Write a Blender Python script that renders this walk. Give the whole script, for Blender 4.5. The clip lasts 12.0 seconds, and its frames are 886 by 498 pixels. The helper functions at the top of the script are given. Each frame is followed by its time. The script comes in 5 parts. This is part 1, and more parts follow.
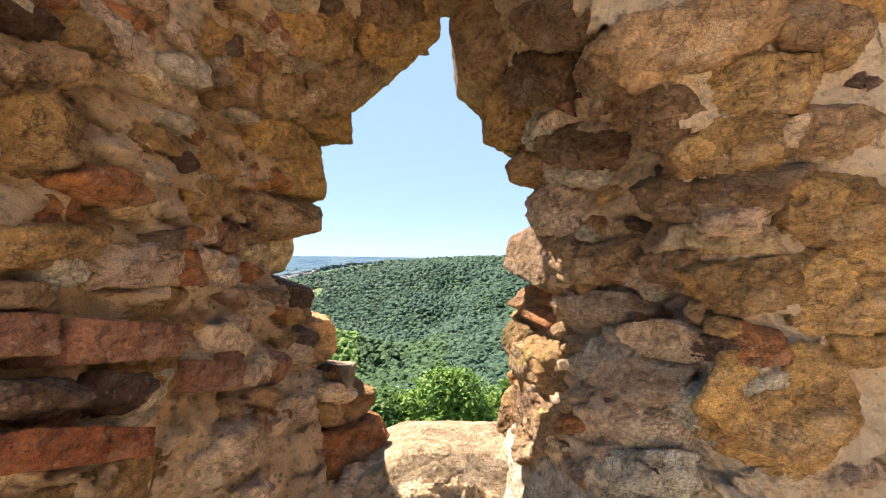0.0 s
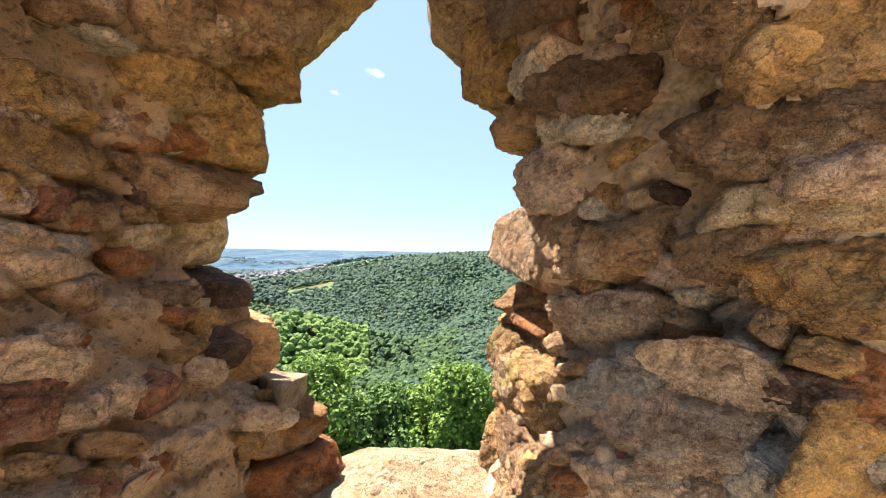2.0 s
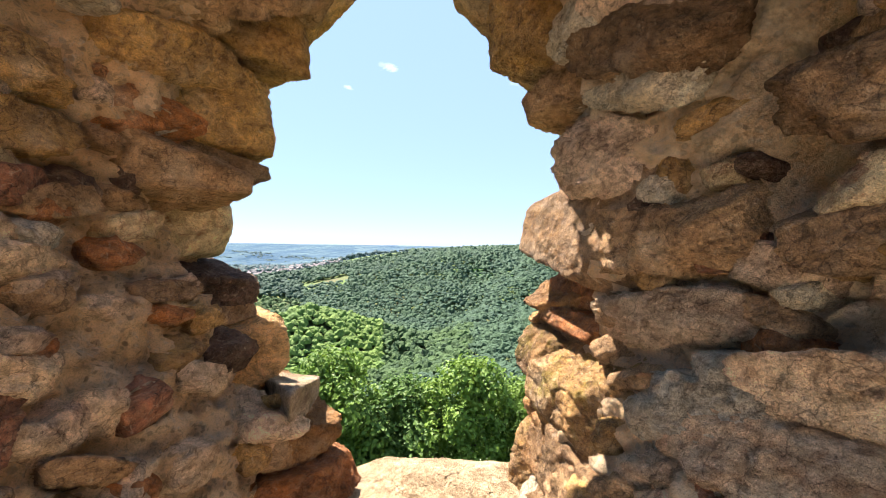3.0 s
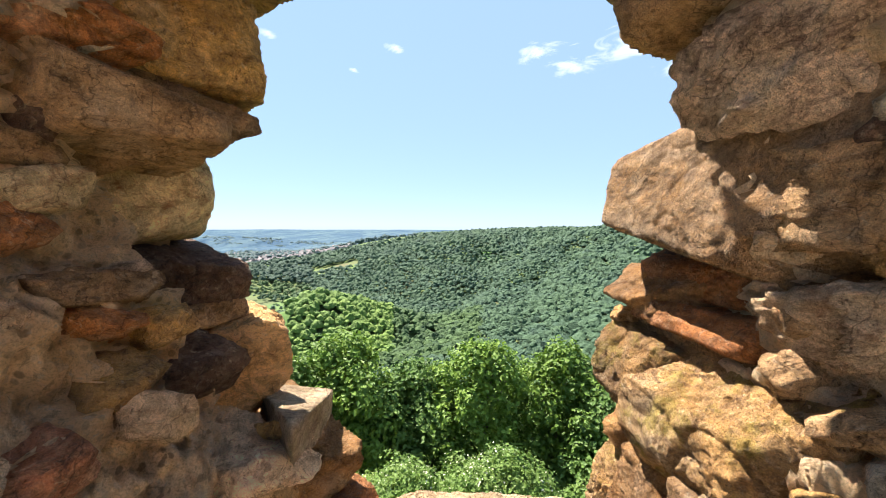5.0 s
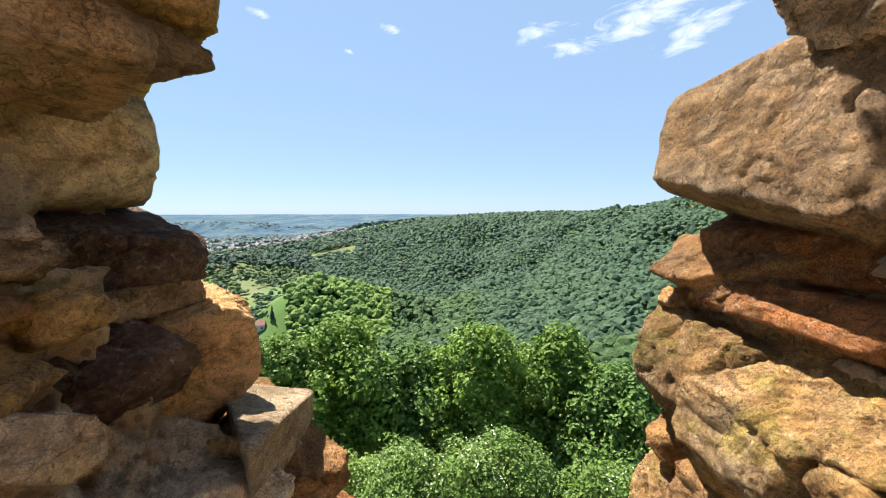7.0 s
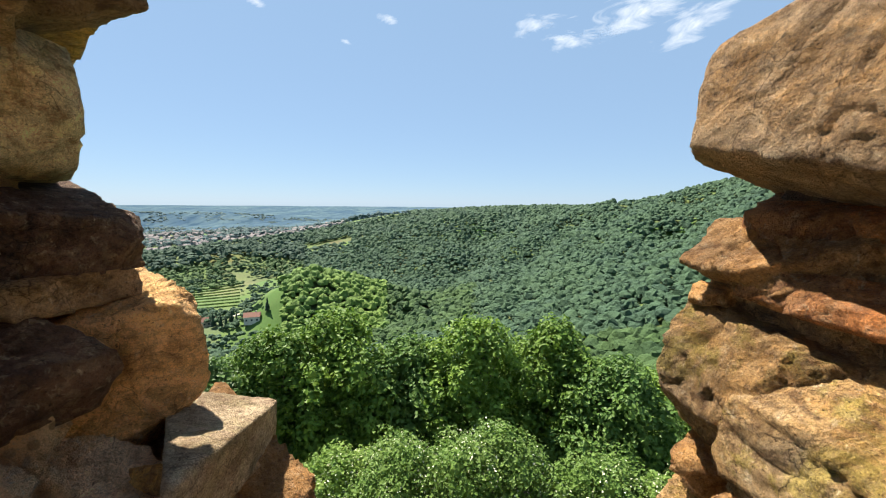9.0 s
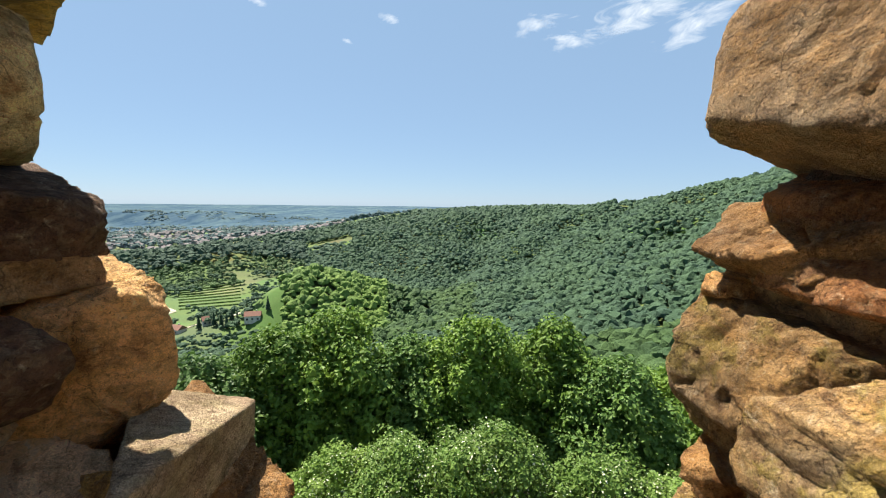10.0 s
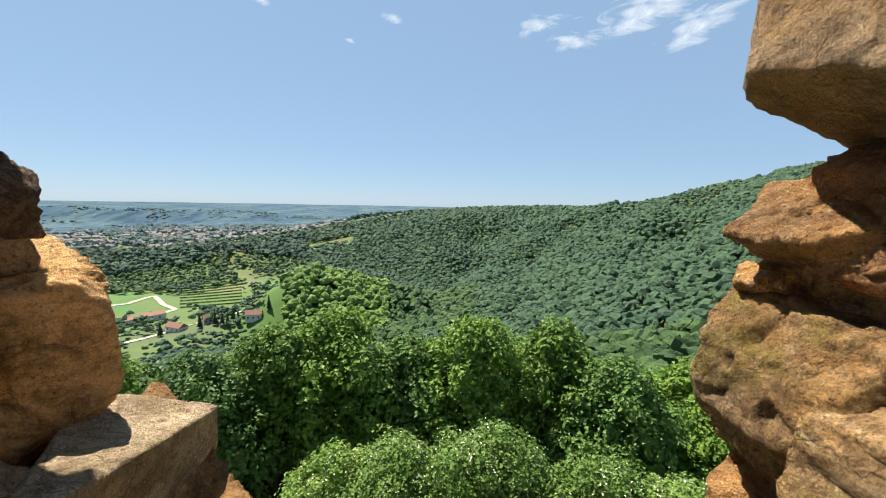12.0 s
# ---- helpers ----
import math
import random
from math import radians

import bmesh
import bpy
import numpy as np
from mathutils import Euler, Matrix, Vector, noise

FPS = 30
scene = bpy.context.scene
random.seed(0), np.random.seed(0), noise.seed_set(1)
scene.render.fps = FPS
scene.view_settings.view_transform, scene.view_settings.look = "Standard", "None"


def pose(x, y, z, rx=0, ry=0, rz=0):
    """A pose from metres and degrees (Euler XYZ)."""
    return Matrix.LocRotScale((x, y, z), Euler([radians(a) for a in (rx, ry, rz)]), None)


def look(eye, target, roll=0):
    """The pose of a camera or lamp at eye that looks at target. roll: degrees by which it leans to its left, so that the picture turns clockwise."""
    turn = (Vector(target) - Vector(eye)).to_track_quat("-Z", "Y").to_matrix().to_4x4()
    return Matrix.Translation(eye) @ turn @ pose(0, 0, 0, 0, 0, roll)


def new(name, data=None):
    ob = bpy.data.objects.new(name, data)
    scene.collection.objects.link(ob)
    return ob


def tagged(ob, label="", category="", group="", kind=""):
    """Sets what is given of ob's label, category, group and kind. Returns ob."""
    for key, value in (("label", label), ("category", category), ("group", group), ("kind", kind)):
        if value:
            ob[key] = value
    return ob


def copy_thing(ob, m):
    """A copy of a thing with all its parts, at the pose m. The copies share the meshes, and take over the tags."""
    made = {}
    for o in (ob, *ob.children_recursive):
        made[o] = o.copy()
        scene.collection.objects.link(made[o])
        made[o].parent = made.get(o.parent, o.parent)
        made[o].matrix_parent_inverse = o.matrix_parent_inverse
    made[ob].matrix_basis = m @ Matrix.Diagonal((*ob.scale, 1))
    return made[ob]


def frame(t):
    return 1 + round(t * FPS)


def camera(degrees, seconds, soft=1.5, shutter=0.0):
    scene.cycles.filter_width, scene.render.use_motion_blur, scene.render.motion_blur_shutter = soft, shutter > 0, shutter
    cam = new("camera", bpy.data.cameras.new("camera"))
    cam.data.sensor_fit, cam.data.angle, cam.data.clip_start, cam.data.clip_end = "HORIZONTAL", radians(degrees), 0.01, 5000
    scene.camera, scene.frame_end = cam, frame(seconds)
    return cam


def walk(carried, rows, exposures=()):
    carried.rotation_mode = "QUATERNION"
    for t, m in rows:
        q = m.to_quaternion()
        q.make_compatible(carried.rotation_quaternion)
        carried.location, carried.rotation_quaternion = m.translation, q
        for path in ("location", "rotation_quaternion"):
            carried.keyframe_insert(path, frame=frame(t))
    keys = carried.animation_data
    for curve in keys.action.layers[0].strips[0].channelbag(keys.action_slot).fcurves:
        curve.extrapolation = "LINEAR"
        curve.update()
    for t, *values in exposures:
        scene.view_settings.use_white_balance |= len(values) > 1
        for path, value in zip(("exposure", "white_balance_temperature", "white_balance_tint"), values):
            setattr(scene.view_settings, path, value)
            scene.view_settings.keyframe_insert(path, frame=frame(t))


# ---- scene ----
cam = camera(93.5, 12.0, soft=1.1)
METRES, EYE, TILT, LEAN, TURN = 1.5, 1.5, 0.6, -0.8, 0.0
ROWS = [
    (0.0, 0.0, 0.0, 0.0, 0.0, 0.0, -0.0),
    (0.5, -0.0089, 0.0353, -0.0006, -0.57, -0.05, -0.08),
    (1.0, 0.0199, 0.1217, -0.0057, -0.8, -0.22, -0.18),
    (1.5, 0.0697, 0.2139, -0.0187, -0.15, -0.52, -0.29),
    (2.0, 0.0998, 0.2654, -0.0219, 1.48, -0.71, -0.34),
    (2.5, 0.0986, 0.3074, -0.0274, 2.64, -1.19, -0.37),
    (3.0, 0.0733, 0.3676, -0.0303, 3.37, -1.52, -0.16),
    (3.5, 0.0429, 0.4387, -0.0369, 3.57, -2.29, 0.01),
    (5.5, -0.019, 0.6378, -0.0585, 4.66, -4.27, 0.73),
    (6.0, -0.0273, 0.677, -0.0691, 4.54, -4.92, 0.82),
    (6.5, -0.0315, 0.7069, -0.0784, 4.4, -5.46, 0.85),
    (7.0, -0.0293, 0.7364, -0.0821, 4.19, -5.9, 0.77),
    (9.0, -0.0253, 0.8343, -0.1015, 3.7, -6.88, 0.28),
    (9.5, -0.0218, 0.8524, -0.1063, 3.74, -6.82, 0.19),
    (10.0, -0.0164, 0.8724, -0.1196, 3.82, -6.93, 0.11),
    (10.5, -0.0139, 0.8851, -0.1237, 3.92, -6.99, -0.02),
    (11.0, -0.012, 0.9009, -0.1312, 3.97, -7.0, -0.15),
    (11.5, -0.0083, 0.917, -0.1369, 4.01, -6.97, -0.23),
    (12.0, -0.0074, 0.9331, -0.1409, 4.04, -6.92, -0.29),
]
walk(cam, [(t, pose(0, 0, EYE, TILT, LEAN, TURN) @ pose(METRES * x, METRES * y, METRES * z, 90 + pitch, roll, yaw)) for t, x, y, z, yaw, pitch, roll in ROWS], exposures=((0.0, 1.94, 6500, 17), (1.5, 2.08, 6500, 17), (3.0, 2.08, 6500, 17), (5.5, 1.84, 6550, 13), (9.0, 1.43, 6700, 8), (12.0, 1.30, 6750, 7)))

# ---- light ----
SUN_AZ, SUN_EL = -47.0, 57.0            # degrees, azimuth clockwise from +y
scene.view_settings.exposure = 0.0
world = bpy.data.worlds.new("world")
scene.world = world
world.use_nodes = True
wn = world.node_tree.nodes
sky = wn.new("ShaderNodeTexSky")
sky.sky_type = "NISHITA"
sky.sun_disc = False
sky.sun_elevation, sky.sun_rotation = radians(SUN_EL), radians(SUN_AZ)
sky.altitude, sky.air_density, sky.dust_density, sky.ozone_density = 0, 0.75, 0.1, 2.8
wn["Background"].inputs["Strength"].default_value = 0.054
# thin summer haze evens out the clear sky
haze = wn.new("ShaderNodeMix")
haze.data_type = "RGBA"
haze.inputs[0].default_value = 0.72
world.node_tree.links.new(sky.outputs["Color"], haze.inputs[6])
haze.inputs[7].default_value = (2.80, 4.25, 6.3, 1.0)
world.node_tree.links.new(haze.outputs[2], wn["Background"].inputs["Color"])
sun = new("sun", bpy.data.lights.new("sun", "SUN"))
sun.data.energy, sun.data.angle, sun.data.color = 5.0, radians(0.53), (1.0, 0.94, 0.84)
_a, _e = radians(SUN_AZ), radians(SUN_EL)
SUN_DIR = Vector((math.sin(_a) * math.cos(_e), math.cos(_a) * math.cos(_e), math.sin(_e)))
sun.matrix_world = look(SUN_DIR * 60, (0, 0, 0))


# ---- materials ----
class Mat:
    """A small builder for node materials."""

    def __init__(self, name, rough=0.9):
        self.m = bpy.data.materials.new(name)
        self.m.use_nodes = True
        self.n, self.l = self.m.node_tree.nodes, self.m.node_tree.links
        self.b = self.n["Principled BSDF"]
        self.b.inputs["Roughness"].default_value = rough
        self.b.inputs["Specular IOR Level"].default_value = 0.25
        self.co = self.n.new("ShaderNodeTexCoord").outputs["Object"]
        self.h = None

    def put(self, socket, v):
        if isinstance(v, (int, float)):
            socket.default_value = v
        elif isinstance(v, tuple):
            socket.default_value = (*v, 1.0) if len(v) == 3 else v
        else:
            self.l.new(v, socket)

    def scaled(self, sx, sy, sz):
        k = self.n.new("ShaderNodeMapping")
        self.l.new(self.co, k.inputs["Vector"])
        k.inputs["Scale"].default_value = (sx, sy, sz)
        return k.outputs["Vector"]

    def noise(self, scale, detail=4.0, rough=0.55, co=None, warp=0.0):
        k = self.n.new("ShaderNodeTexNoise")
        self.l.new(co or self.co, k.inputs["Vector"])
        k.inputs["Scale"].default_value, k.inputs["Detail"].default_value = scale, detail
        k.inputs["Roughness"].default_value, k.inputs["Distortion"].default_value = rough, warp
        return k.outputs["Fac"]

    def cells(self, scale, feature="F1", co=None, out="Distance"):
        k = self.n.new("ShaderNodeTexVoronoi")
        self.l.new(co or self.co, k.inputs["Vector"])
        k.inputs["Scale"].default_value, k.feature = scale, feature
        return k.outputs[out]

    def ramp(self, v, a, b, lo=0.0, hi=1.0):
        k = self.n.new("ShaderNodeMapRange")
        self.l.new(v, k.inputs["Value"])
        for nm, x in (("From Min", a), ("From Max", b), ("To Min", lo), ("To Max", hi)):
            k.inputs[nm].default_value = x
        return k.outputs["Result"]

    def mix(self, f, a, b, mode="MIX"):
        k = self.n.new("ShaderNodeMix")
        k.data_type, k.blend_type = "RGBA", mode
        self.put(k.inputs[0], f), self.put(k.inputs[6], a), self.put(k.inputs[7], b)
        return k.outputs[2]

    def math(self, op, a, b=0.0):
        k = self.n.new("ShaderNodeMath")
        k.operation = op
        self.put(k.inputs[0], a), self.put(k.inputs[1], b)
        return k.outputs[0]

    def random(self):
        return self.n.new("ShaderNodeObjectInfo").outputs["Random"]

    def island(self):
        return self.n.new("ShaderNodeNewGeometry").outputs["Random Per Island"]

    def colour(self, v):
        self.put(self.b.inputs["Base Color"], v)
        return self

    def bump(self, v, distance, strength=1.0):
        k = self.n.new("ShaderNodeBump")
        k.inputs["Distance"].default_value, k.inputs["Strength"].default_value = distance, strength
        self.l.new(v, k.inputs["Height"])
        if self.h:
            self.l.new(self.h, k.inputs["Normal"])
        self.h = k.outputs["Normal"]
        self.l.new(self.h, self.b.inputs["Normal"])
        return self


def stone_material(name, main, second, stain, lichen=None, amount=0.5, strata=1.0):
    """Weathered sandstone: two tones in patches, veins and stains, grain, optional lichen crust."""
    k = Mat(name, 0.92)
    flat = k.scaled(1.0, 1.0, 1.35)
    base = k.mix(k.ramp(k.noise(7, 5, 0.6, flat, 0.6), 0.38, 0.62), main, second)
    base = k.mix(k.ramp(k.noise(22, 6, 0.7, flat, 1.2), 0.48, 0.66, 0.0, 0.9), base, stain)
    base = k.mix(k.ramp(k.noise(3.2, 4, 0.6, None, 0.4), 0.56, 0.70, 0.0, 0.45), base, (0.54, 0.46, 0.37))
    if lichen:
        base = k.mix(k.ramp(k.noise(11, 7, 0.72, None, 0.8), 0.50, 0.60, 0.0, amount), base, lichen)
    pits = k.cells(120, co=k.scaled(1.0, 1.0, 1.5))
    base = k.mix(k.ramp(k.noise(48, 6, 0.75, flat, 1.5), 0.52, 0.66, 0.0, 0.75), base, stain)
    base = k.mix(k.ramp(k.noise(60, 5, 0.7, None, 0.7), 0.58, 0.70, 0.0, 0.5), base, (0.62, 0.52, 0.40))
    base = k.mix(k.ramp(pits, 0.26, 0.12, 0.0, 0.22), base, (stain[0] * 0.5, stain[1] * 0.5, stain[2] * 0.5))
    warped = k.scaled(1.0, 1.0, 1.3)
    chip = k.cells(34, co=warped, out="Color")
    chip2 = k.cells(85, co=warped, out="Color")
    base = k.mix(k.ramp(chip, 0.3, 0.7, 0.0, 0.12), base, (main[0] * 0.45, main[1] * 0.42, main[2] * 0.42))
    base = k.mix(k.ramp(chip2, 0.62, 0.68, 0.0, 0.08), base, (0.70, 0.56, 0.40))
    grain = k.noise(260, 3, 0.7)
    base = k.mix(k.ramp(grain, 0.3, 0.7, 0.0, 0.5), base, k.mix(0.5, base, (0.03, 0.02, 0.015)))
    base = k.mix(1.0, base, k.mix(k.random(), (0.95, 0.94, 0.90), (1.55, 1.56, 1.46)), "MULTIPLY")
    # hairline cracks, dark pores and fine grit
    bent = k.n.new("ShaderNodeVectorMath")
    bent.operation = "MULTIPLY_ADD"
    wob = k.n.new("ShaderNodeTexNoise")
    wob.inputs["Scale"].default_value, wob.inputs["Detail"].default_value = 16.0, 4.0
    k.l.new(k.co, wob.inputs["Vector"]), k.l.new(wob.outputs["Color"], bent.inputs[0])
    bent.inputs[1].default_value = (0.12, 0.12, 0.12)
    k.l.new(k.co, bent.inputs[2])
    crack = k.cells(11, "DISTANCE_TO_EDGE", bent.outputs[0])
    crack2 = k.cells(37, "DISTANCE_TO_EDGE", bent.outputs[0])
    where = k.ramp(k.noise(5, 3), 0.46, 0.56)
    dark = (stain[0] * 0.35, stain[1] * 0.35, stain[2] * 0.35)
    base = k.mix(k.math("MULTIPLY", k.ramp(crack, 0.018, 0.004, 0.0, 0.55), where), base, dark)
    base = k.mix(k.math("MULTIPLY", k.ramp(crack2, 0.030, 0.008, 0.0, 0.35), k.ramp(k.noise(9, 4), 0.52, 0.60)), base, dark)
    pores = k.noise(150, 4, 0.8)
    base = k.mix(k.ramp(pores, 0.60, 0.66, 0.0, 0.75), base, dark)
    base = k.mix(k.ramp(k.noise(420, 3, 0.8), 0.42, 0.64), base, k.mix(1.0, base, (1.45, 1.42, 1.34), "MULTIPLY"))
    base = k.mix(k.ramp(k.noise(14, 5, 0.7, flat, 0.9), 0.40, 0.62), base, k.mix(1.0, base, (0.60, 0.57, 0.53), "MULTIPLY"))
    k.colour(base)
    k.bump(k.math("MULTIPLY", k.ramp(crack, 0.0, 0.03), where), 0.006, 0.8)
    k.bump(k.ramp(pores, 0.66, 0.56), 0.003, 0.9)
    k.bump(k.noise(30, 9, 0.78, flat, 0.8), 0.022 * strata, 1.0)
    k.bump(k.noise(110, 6, 0.8), 0.016, 1.0)
    k.bump(k.ramp(pits, 0.05, 0.3), 0.003, 0.4)
    k.bump(k.math("ADD", chip, k.noise(18, 5, 0.65)), 0.011, 0.8)
    k.bump(k.math("ADD", chip2, k.noise(50, 4, 0.65)), 0.004, 0.7)
    return k.m


STONE = {
    "ochre": stone_material("ochre_sandstone", (0.62, 0.37, 0.13), (0.50, 0.31, 0.14), (0.17, 0.085, 0.04)),
    "rust": stone_material("rusty_sandstone", (0.52, 0.19, 0.06), (0.42, 0.20, 0.09), (0.16, 0.065, 0.035)),
    "brown": stone_material("brown_sandstone", (0.44, 0.27, 0.15), (0.52, 0.33, 0.18), (0.14, 0.08, 0.045)),
    "purple": stone_material("purplish_sandstone", (0.60, 0.43, 0.32), (0.70, 0.52, 0.39), (0.15, 0.08, 0.06)),
    "grey": stone_material("grey_sandstone", (0.62, 0.52, 0.40), (0.70, 0.58, 0.43), (0.22, 0.17, 0.13), (0.74, 0.71, 0.64), 0.7),
    "pale": stone_material("pale_limestone", (0.82, 0.66, 0.43), (0.74, 0.56, 0.32), (0.36, 0.155, 0.08)),
    "dark": stone_material("dark_ironstone", (0.13, 0.075, 0.055), (0.19, 0.11, 0.075), (0.05, 0.032, 0.03)),
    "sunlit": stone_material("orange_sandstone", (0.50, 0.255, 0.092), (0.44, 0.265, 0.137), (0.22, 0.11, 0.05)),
    "lichen": stone_material("lichened_sandstone", (0.43, 0.245, 0.10), (0.33, 0.225, 0.13), (0.13, 0.07, 0.04), (0.29, 0.22, 0.055), 0.75),
    "slab": stone_material("flat_grey_slab", (0.50, 0.39, 0.28), (0.40, 0.29, 0.21), (0.18, 0.11, 0.08), (0.30, 0.26, 0.12), 0.35),
    "sill": stone_material("pale_sill_stone", (0.55, 0.42, 0.28), (0.47, 0.34, 0.22), (0.30, 0.19, 0.11)),
    "nose": stone_material("pinkish_tan_sandstone", (0.50, 0.35, 0.235), (0.52, 0.30, 0.14), (0.24, 0.16, 0.11)),
    # Pinkish tan, brightened so colour supplies the light missing on the lower jambs.
    "litpink": stone_material("brightened_pinkish_sandstone", (0.80, 0.58, 0.40), (0.86, 0.66, 0.47), (0.36, 0.21, 0.13)),
    # Blackened brown, darkened further to put the upper right recess's shade into colour.
    "shadebrown": stone_material("blackened_shaded_sandstone", (0.26, 0.16, 0.085), (0.33, 0.20, 0.11), (0.09, 0.055, 0.035)),
    # Pale lichen, with extra brightness painted in for light low on the right.
    "litgrey": stone_material("brightened_lichened_limestone", (0.72, 0.63, 0.50), (0.80, 0.70, 0.55), (0.24, 0.19, 0.14), (0.82, 0.79, 0.72), 0.7),
    "peach": stone_material("peach_sandstone", (0.78, 0.47, 0.21), (0.70, 0.43, 0.22), (0.34, 0.17, 0.08)),
    "brick": stone_material("old_red_brick", (0.42, 0.165, 0.09), (0.36, 0.18, 0.115), (0.11, 0.06, 0.045), None, 0.5, 0.4),
    "redbrick": stone_material("bright_red_brick", (0.58, 0.175, 0.05), (0.48, 0.16, 0.065), (0.15, 0.06, 0.04), None, 0.5, 0.4),
}


def mortar_material():
    """Crumbling lime mortar full of grit and small pebbles."""
    k = Mat("crumbling_lime_mortar", 0.95)
    base = k.mix(k.ramp(k.noise(4, 5, 0.6, None, 0.5), 0.38, 0.64), (0.90, 0.67, 0.42), (0.84, 0.56, 0.30))
    base = k.mix(k.ramp(k.noise(13, 6, 0.7, None, 0.6), 0.56, 0.74, 0.0, 0.45), base, (0.30, 0.18, 0.10))
    base = k.mix(k.ramp(k.noise(6, 5, 0.7), 0.58, 0.7, 0.0, 0.7), base, (0.76, 0.68, 0.57))
    peb = k.cells(48)
    tone = k.cells(48, out="Color")
    base = k.mix(k.ramp(peb, 0.36, 0.26, 0.0, 0.6), base, k.mix(k.ramp(tone, 0.25, 0.75), (0.24, 0.14, 0.08), (0.72, 0.56, 0.40)))
    base = k.mix(k.ramp(k.noise(42, 6, 0.78, None, 0.8), 0.54, 0.64, 0.0, 0.55), base, (0.20, 0.12, 0.065))
    base = k.mix(k.ramp(k.noise(75, 5, 0.7), 0.57, 0.68, 0.0, 0.6), base, (0.70, 0.62, 0.50))
    base = k.mix(k.ramp(k.noise(300, 3, 0.7), 0.45, 0.7, 0.0, 0.35), base, (0.12, 0.08, 0.05))
    # the lime is whiter on the face beside the opening than on the old inner side
    sep = k.n.new("ShaderNodeSeparateXYZ")
    k.l.new(k.co, sep.inputs[0])
    white = k.math("MULTIPLY", k.ramp(sep.outputs[0], 0.2, 0.7), k.ramp(k.noise(9, 6, 0.7, None, 0.6), 0.42, 0.56, 0.1, 0.7))
    base = k.mix(white, base, (0.84, 0.69, 0.50))
    k.colour(base)
    k.bump(k.math("ADD", k.cells(26, out="Color"), k.noise(17, 7, 0.72, None, 0.5)), 0.03, 1.0)
    k.bump(k.ramp(peb, 0.42, 0.1), 0.006, 0.7)
    k.bump(k.noise(130, 6, 0.8), 0.014, 1.0)
    k.bump(k.ramp(k.noise(55, 7, 0.75, None, 0.6), 0.36, 0.50), 0.012, 0.9)
    return k.m


MORTAR = mortar_material()


# ---- mesh helpers ----
def part(name, bm, material, parent=None, label="", smooth=True):
    me = bpy.data.meshes.new(name)
    bm.to_mesh(me)
    bm.free()
    me.materials.append(material)
    if smooth:
        me.shade_smooth()
    ob = new(name, me)
    if parent:
        ob.parent = parent
    return tagged(ob, label)


def from_arrays(name, verts, faces, material, parent=None, smooth=True):
    me = bpy.data.meshes.new(name)
    me.from_pydata([tuple(v) for v in verts], [], [tuple(f) for f in faces])
    me.materials.append(material)
    me.validate()
    if smooth:
        me.shade_smooth()
    ob = new(name, me)
    if parent:
        ob.parent = parent
    return ob


def sphere_arrays(level):
    bm = bmesh.new()
    bmesh.ops.create_icosphere(bm, subdivisions=level, radius=1.0)
    v = np.array([q.co for q in bm.verts])
    f = [[q.index for q in g.verts] for g in bm.faces]
    bm.free()
    return v / np.linalg.norm(v, axis=1)[:, None], f


BALL = {k: sphere_arrays(k) for k in (1, 2, 3, 4, 5, 6)}


def facet(w):
    """Broken-stone relief: flat facets of uneven tilt meeting at sharp edges."""
    p = noise.voronoi(w)[1][0]
    return (w - p).dot(noise.noise_vector(p * 3.7))


def chunk(size, seed, level=4, brick=False, rough=1.0):
    """Vertices of a broken stone: a block with tilted faces and struck-off corners, then weathered."""
    rng = np.random.default_rng(seed)
    n, faces = BALL[level]
    tilt = 0.04 if brick else 0.2
    planes, offs = [], []
    for ax in range(3):
        for s in (-1, 1):
            v = rng.normal(0, tilt, 3)
            v[ax] += s
            planes.append(v / np.linalg.norm(v)), offs.append(1.0)
    for _ in range(3 if brick else 20):
        v = rng.normal(0, 1, 3)
        planes.append(v / np.linalg.norm(v))
        offs.append(rng.uniform(1.5, 1.7) if brick else rng.uniform(1.0, 1.3))
    q = np.maximum(n @ np.array(planes).T / np.array(offs), 0)
    p = 44 if brick else 40
    r = (q ** p).sum(1) ** (-1.0 / p)
    v = n * r[:, None] * np.array(size) / 2
    mean = float(np.prod(size)) ** (1 / 3)
    k, amp = 2.2 / mean, mean * (0.02 if brick else 0.075) * rough
    o = Vector(rng.uniform(-50, 50, 3))
    out = np.empty_like(v)
    for i, c in enumerate(v):
        w = Vector((c[0] * k, c[1] * k, c[2] * k * 1.25)) + o
        d = noise.fractal(w, 0.9, 2.1, 4) * 0.45 - max(0.0, 0.12 - abs(noise.noise(w * 1.6))) * 1.6
        d += facet(w * 1.1) * 2.0 + facet(w * 2.9) * 1.1 + (facet(w * 7.0) * 0.6 if level > 3 else 0.0)
        d += noise.fractal(w * 4.0, 0.6, 2.2, 3) * 0.3 + abs(noise.noise(Vector((w.x * 1.5, w.y * 1.5, w.z * 2.6)))) * 0.3
        out[i] = c + n[i] * d * amp
    return out, faces


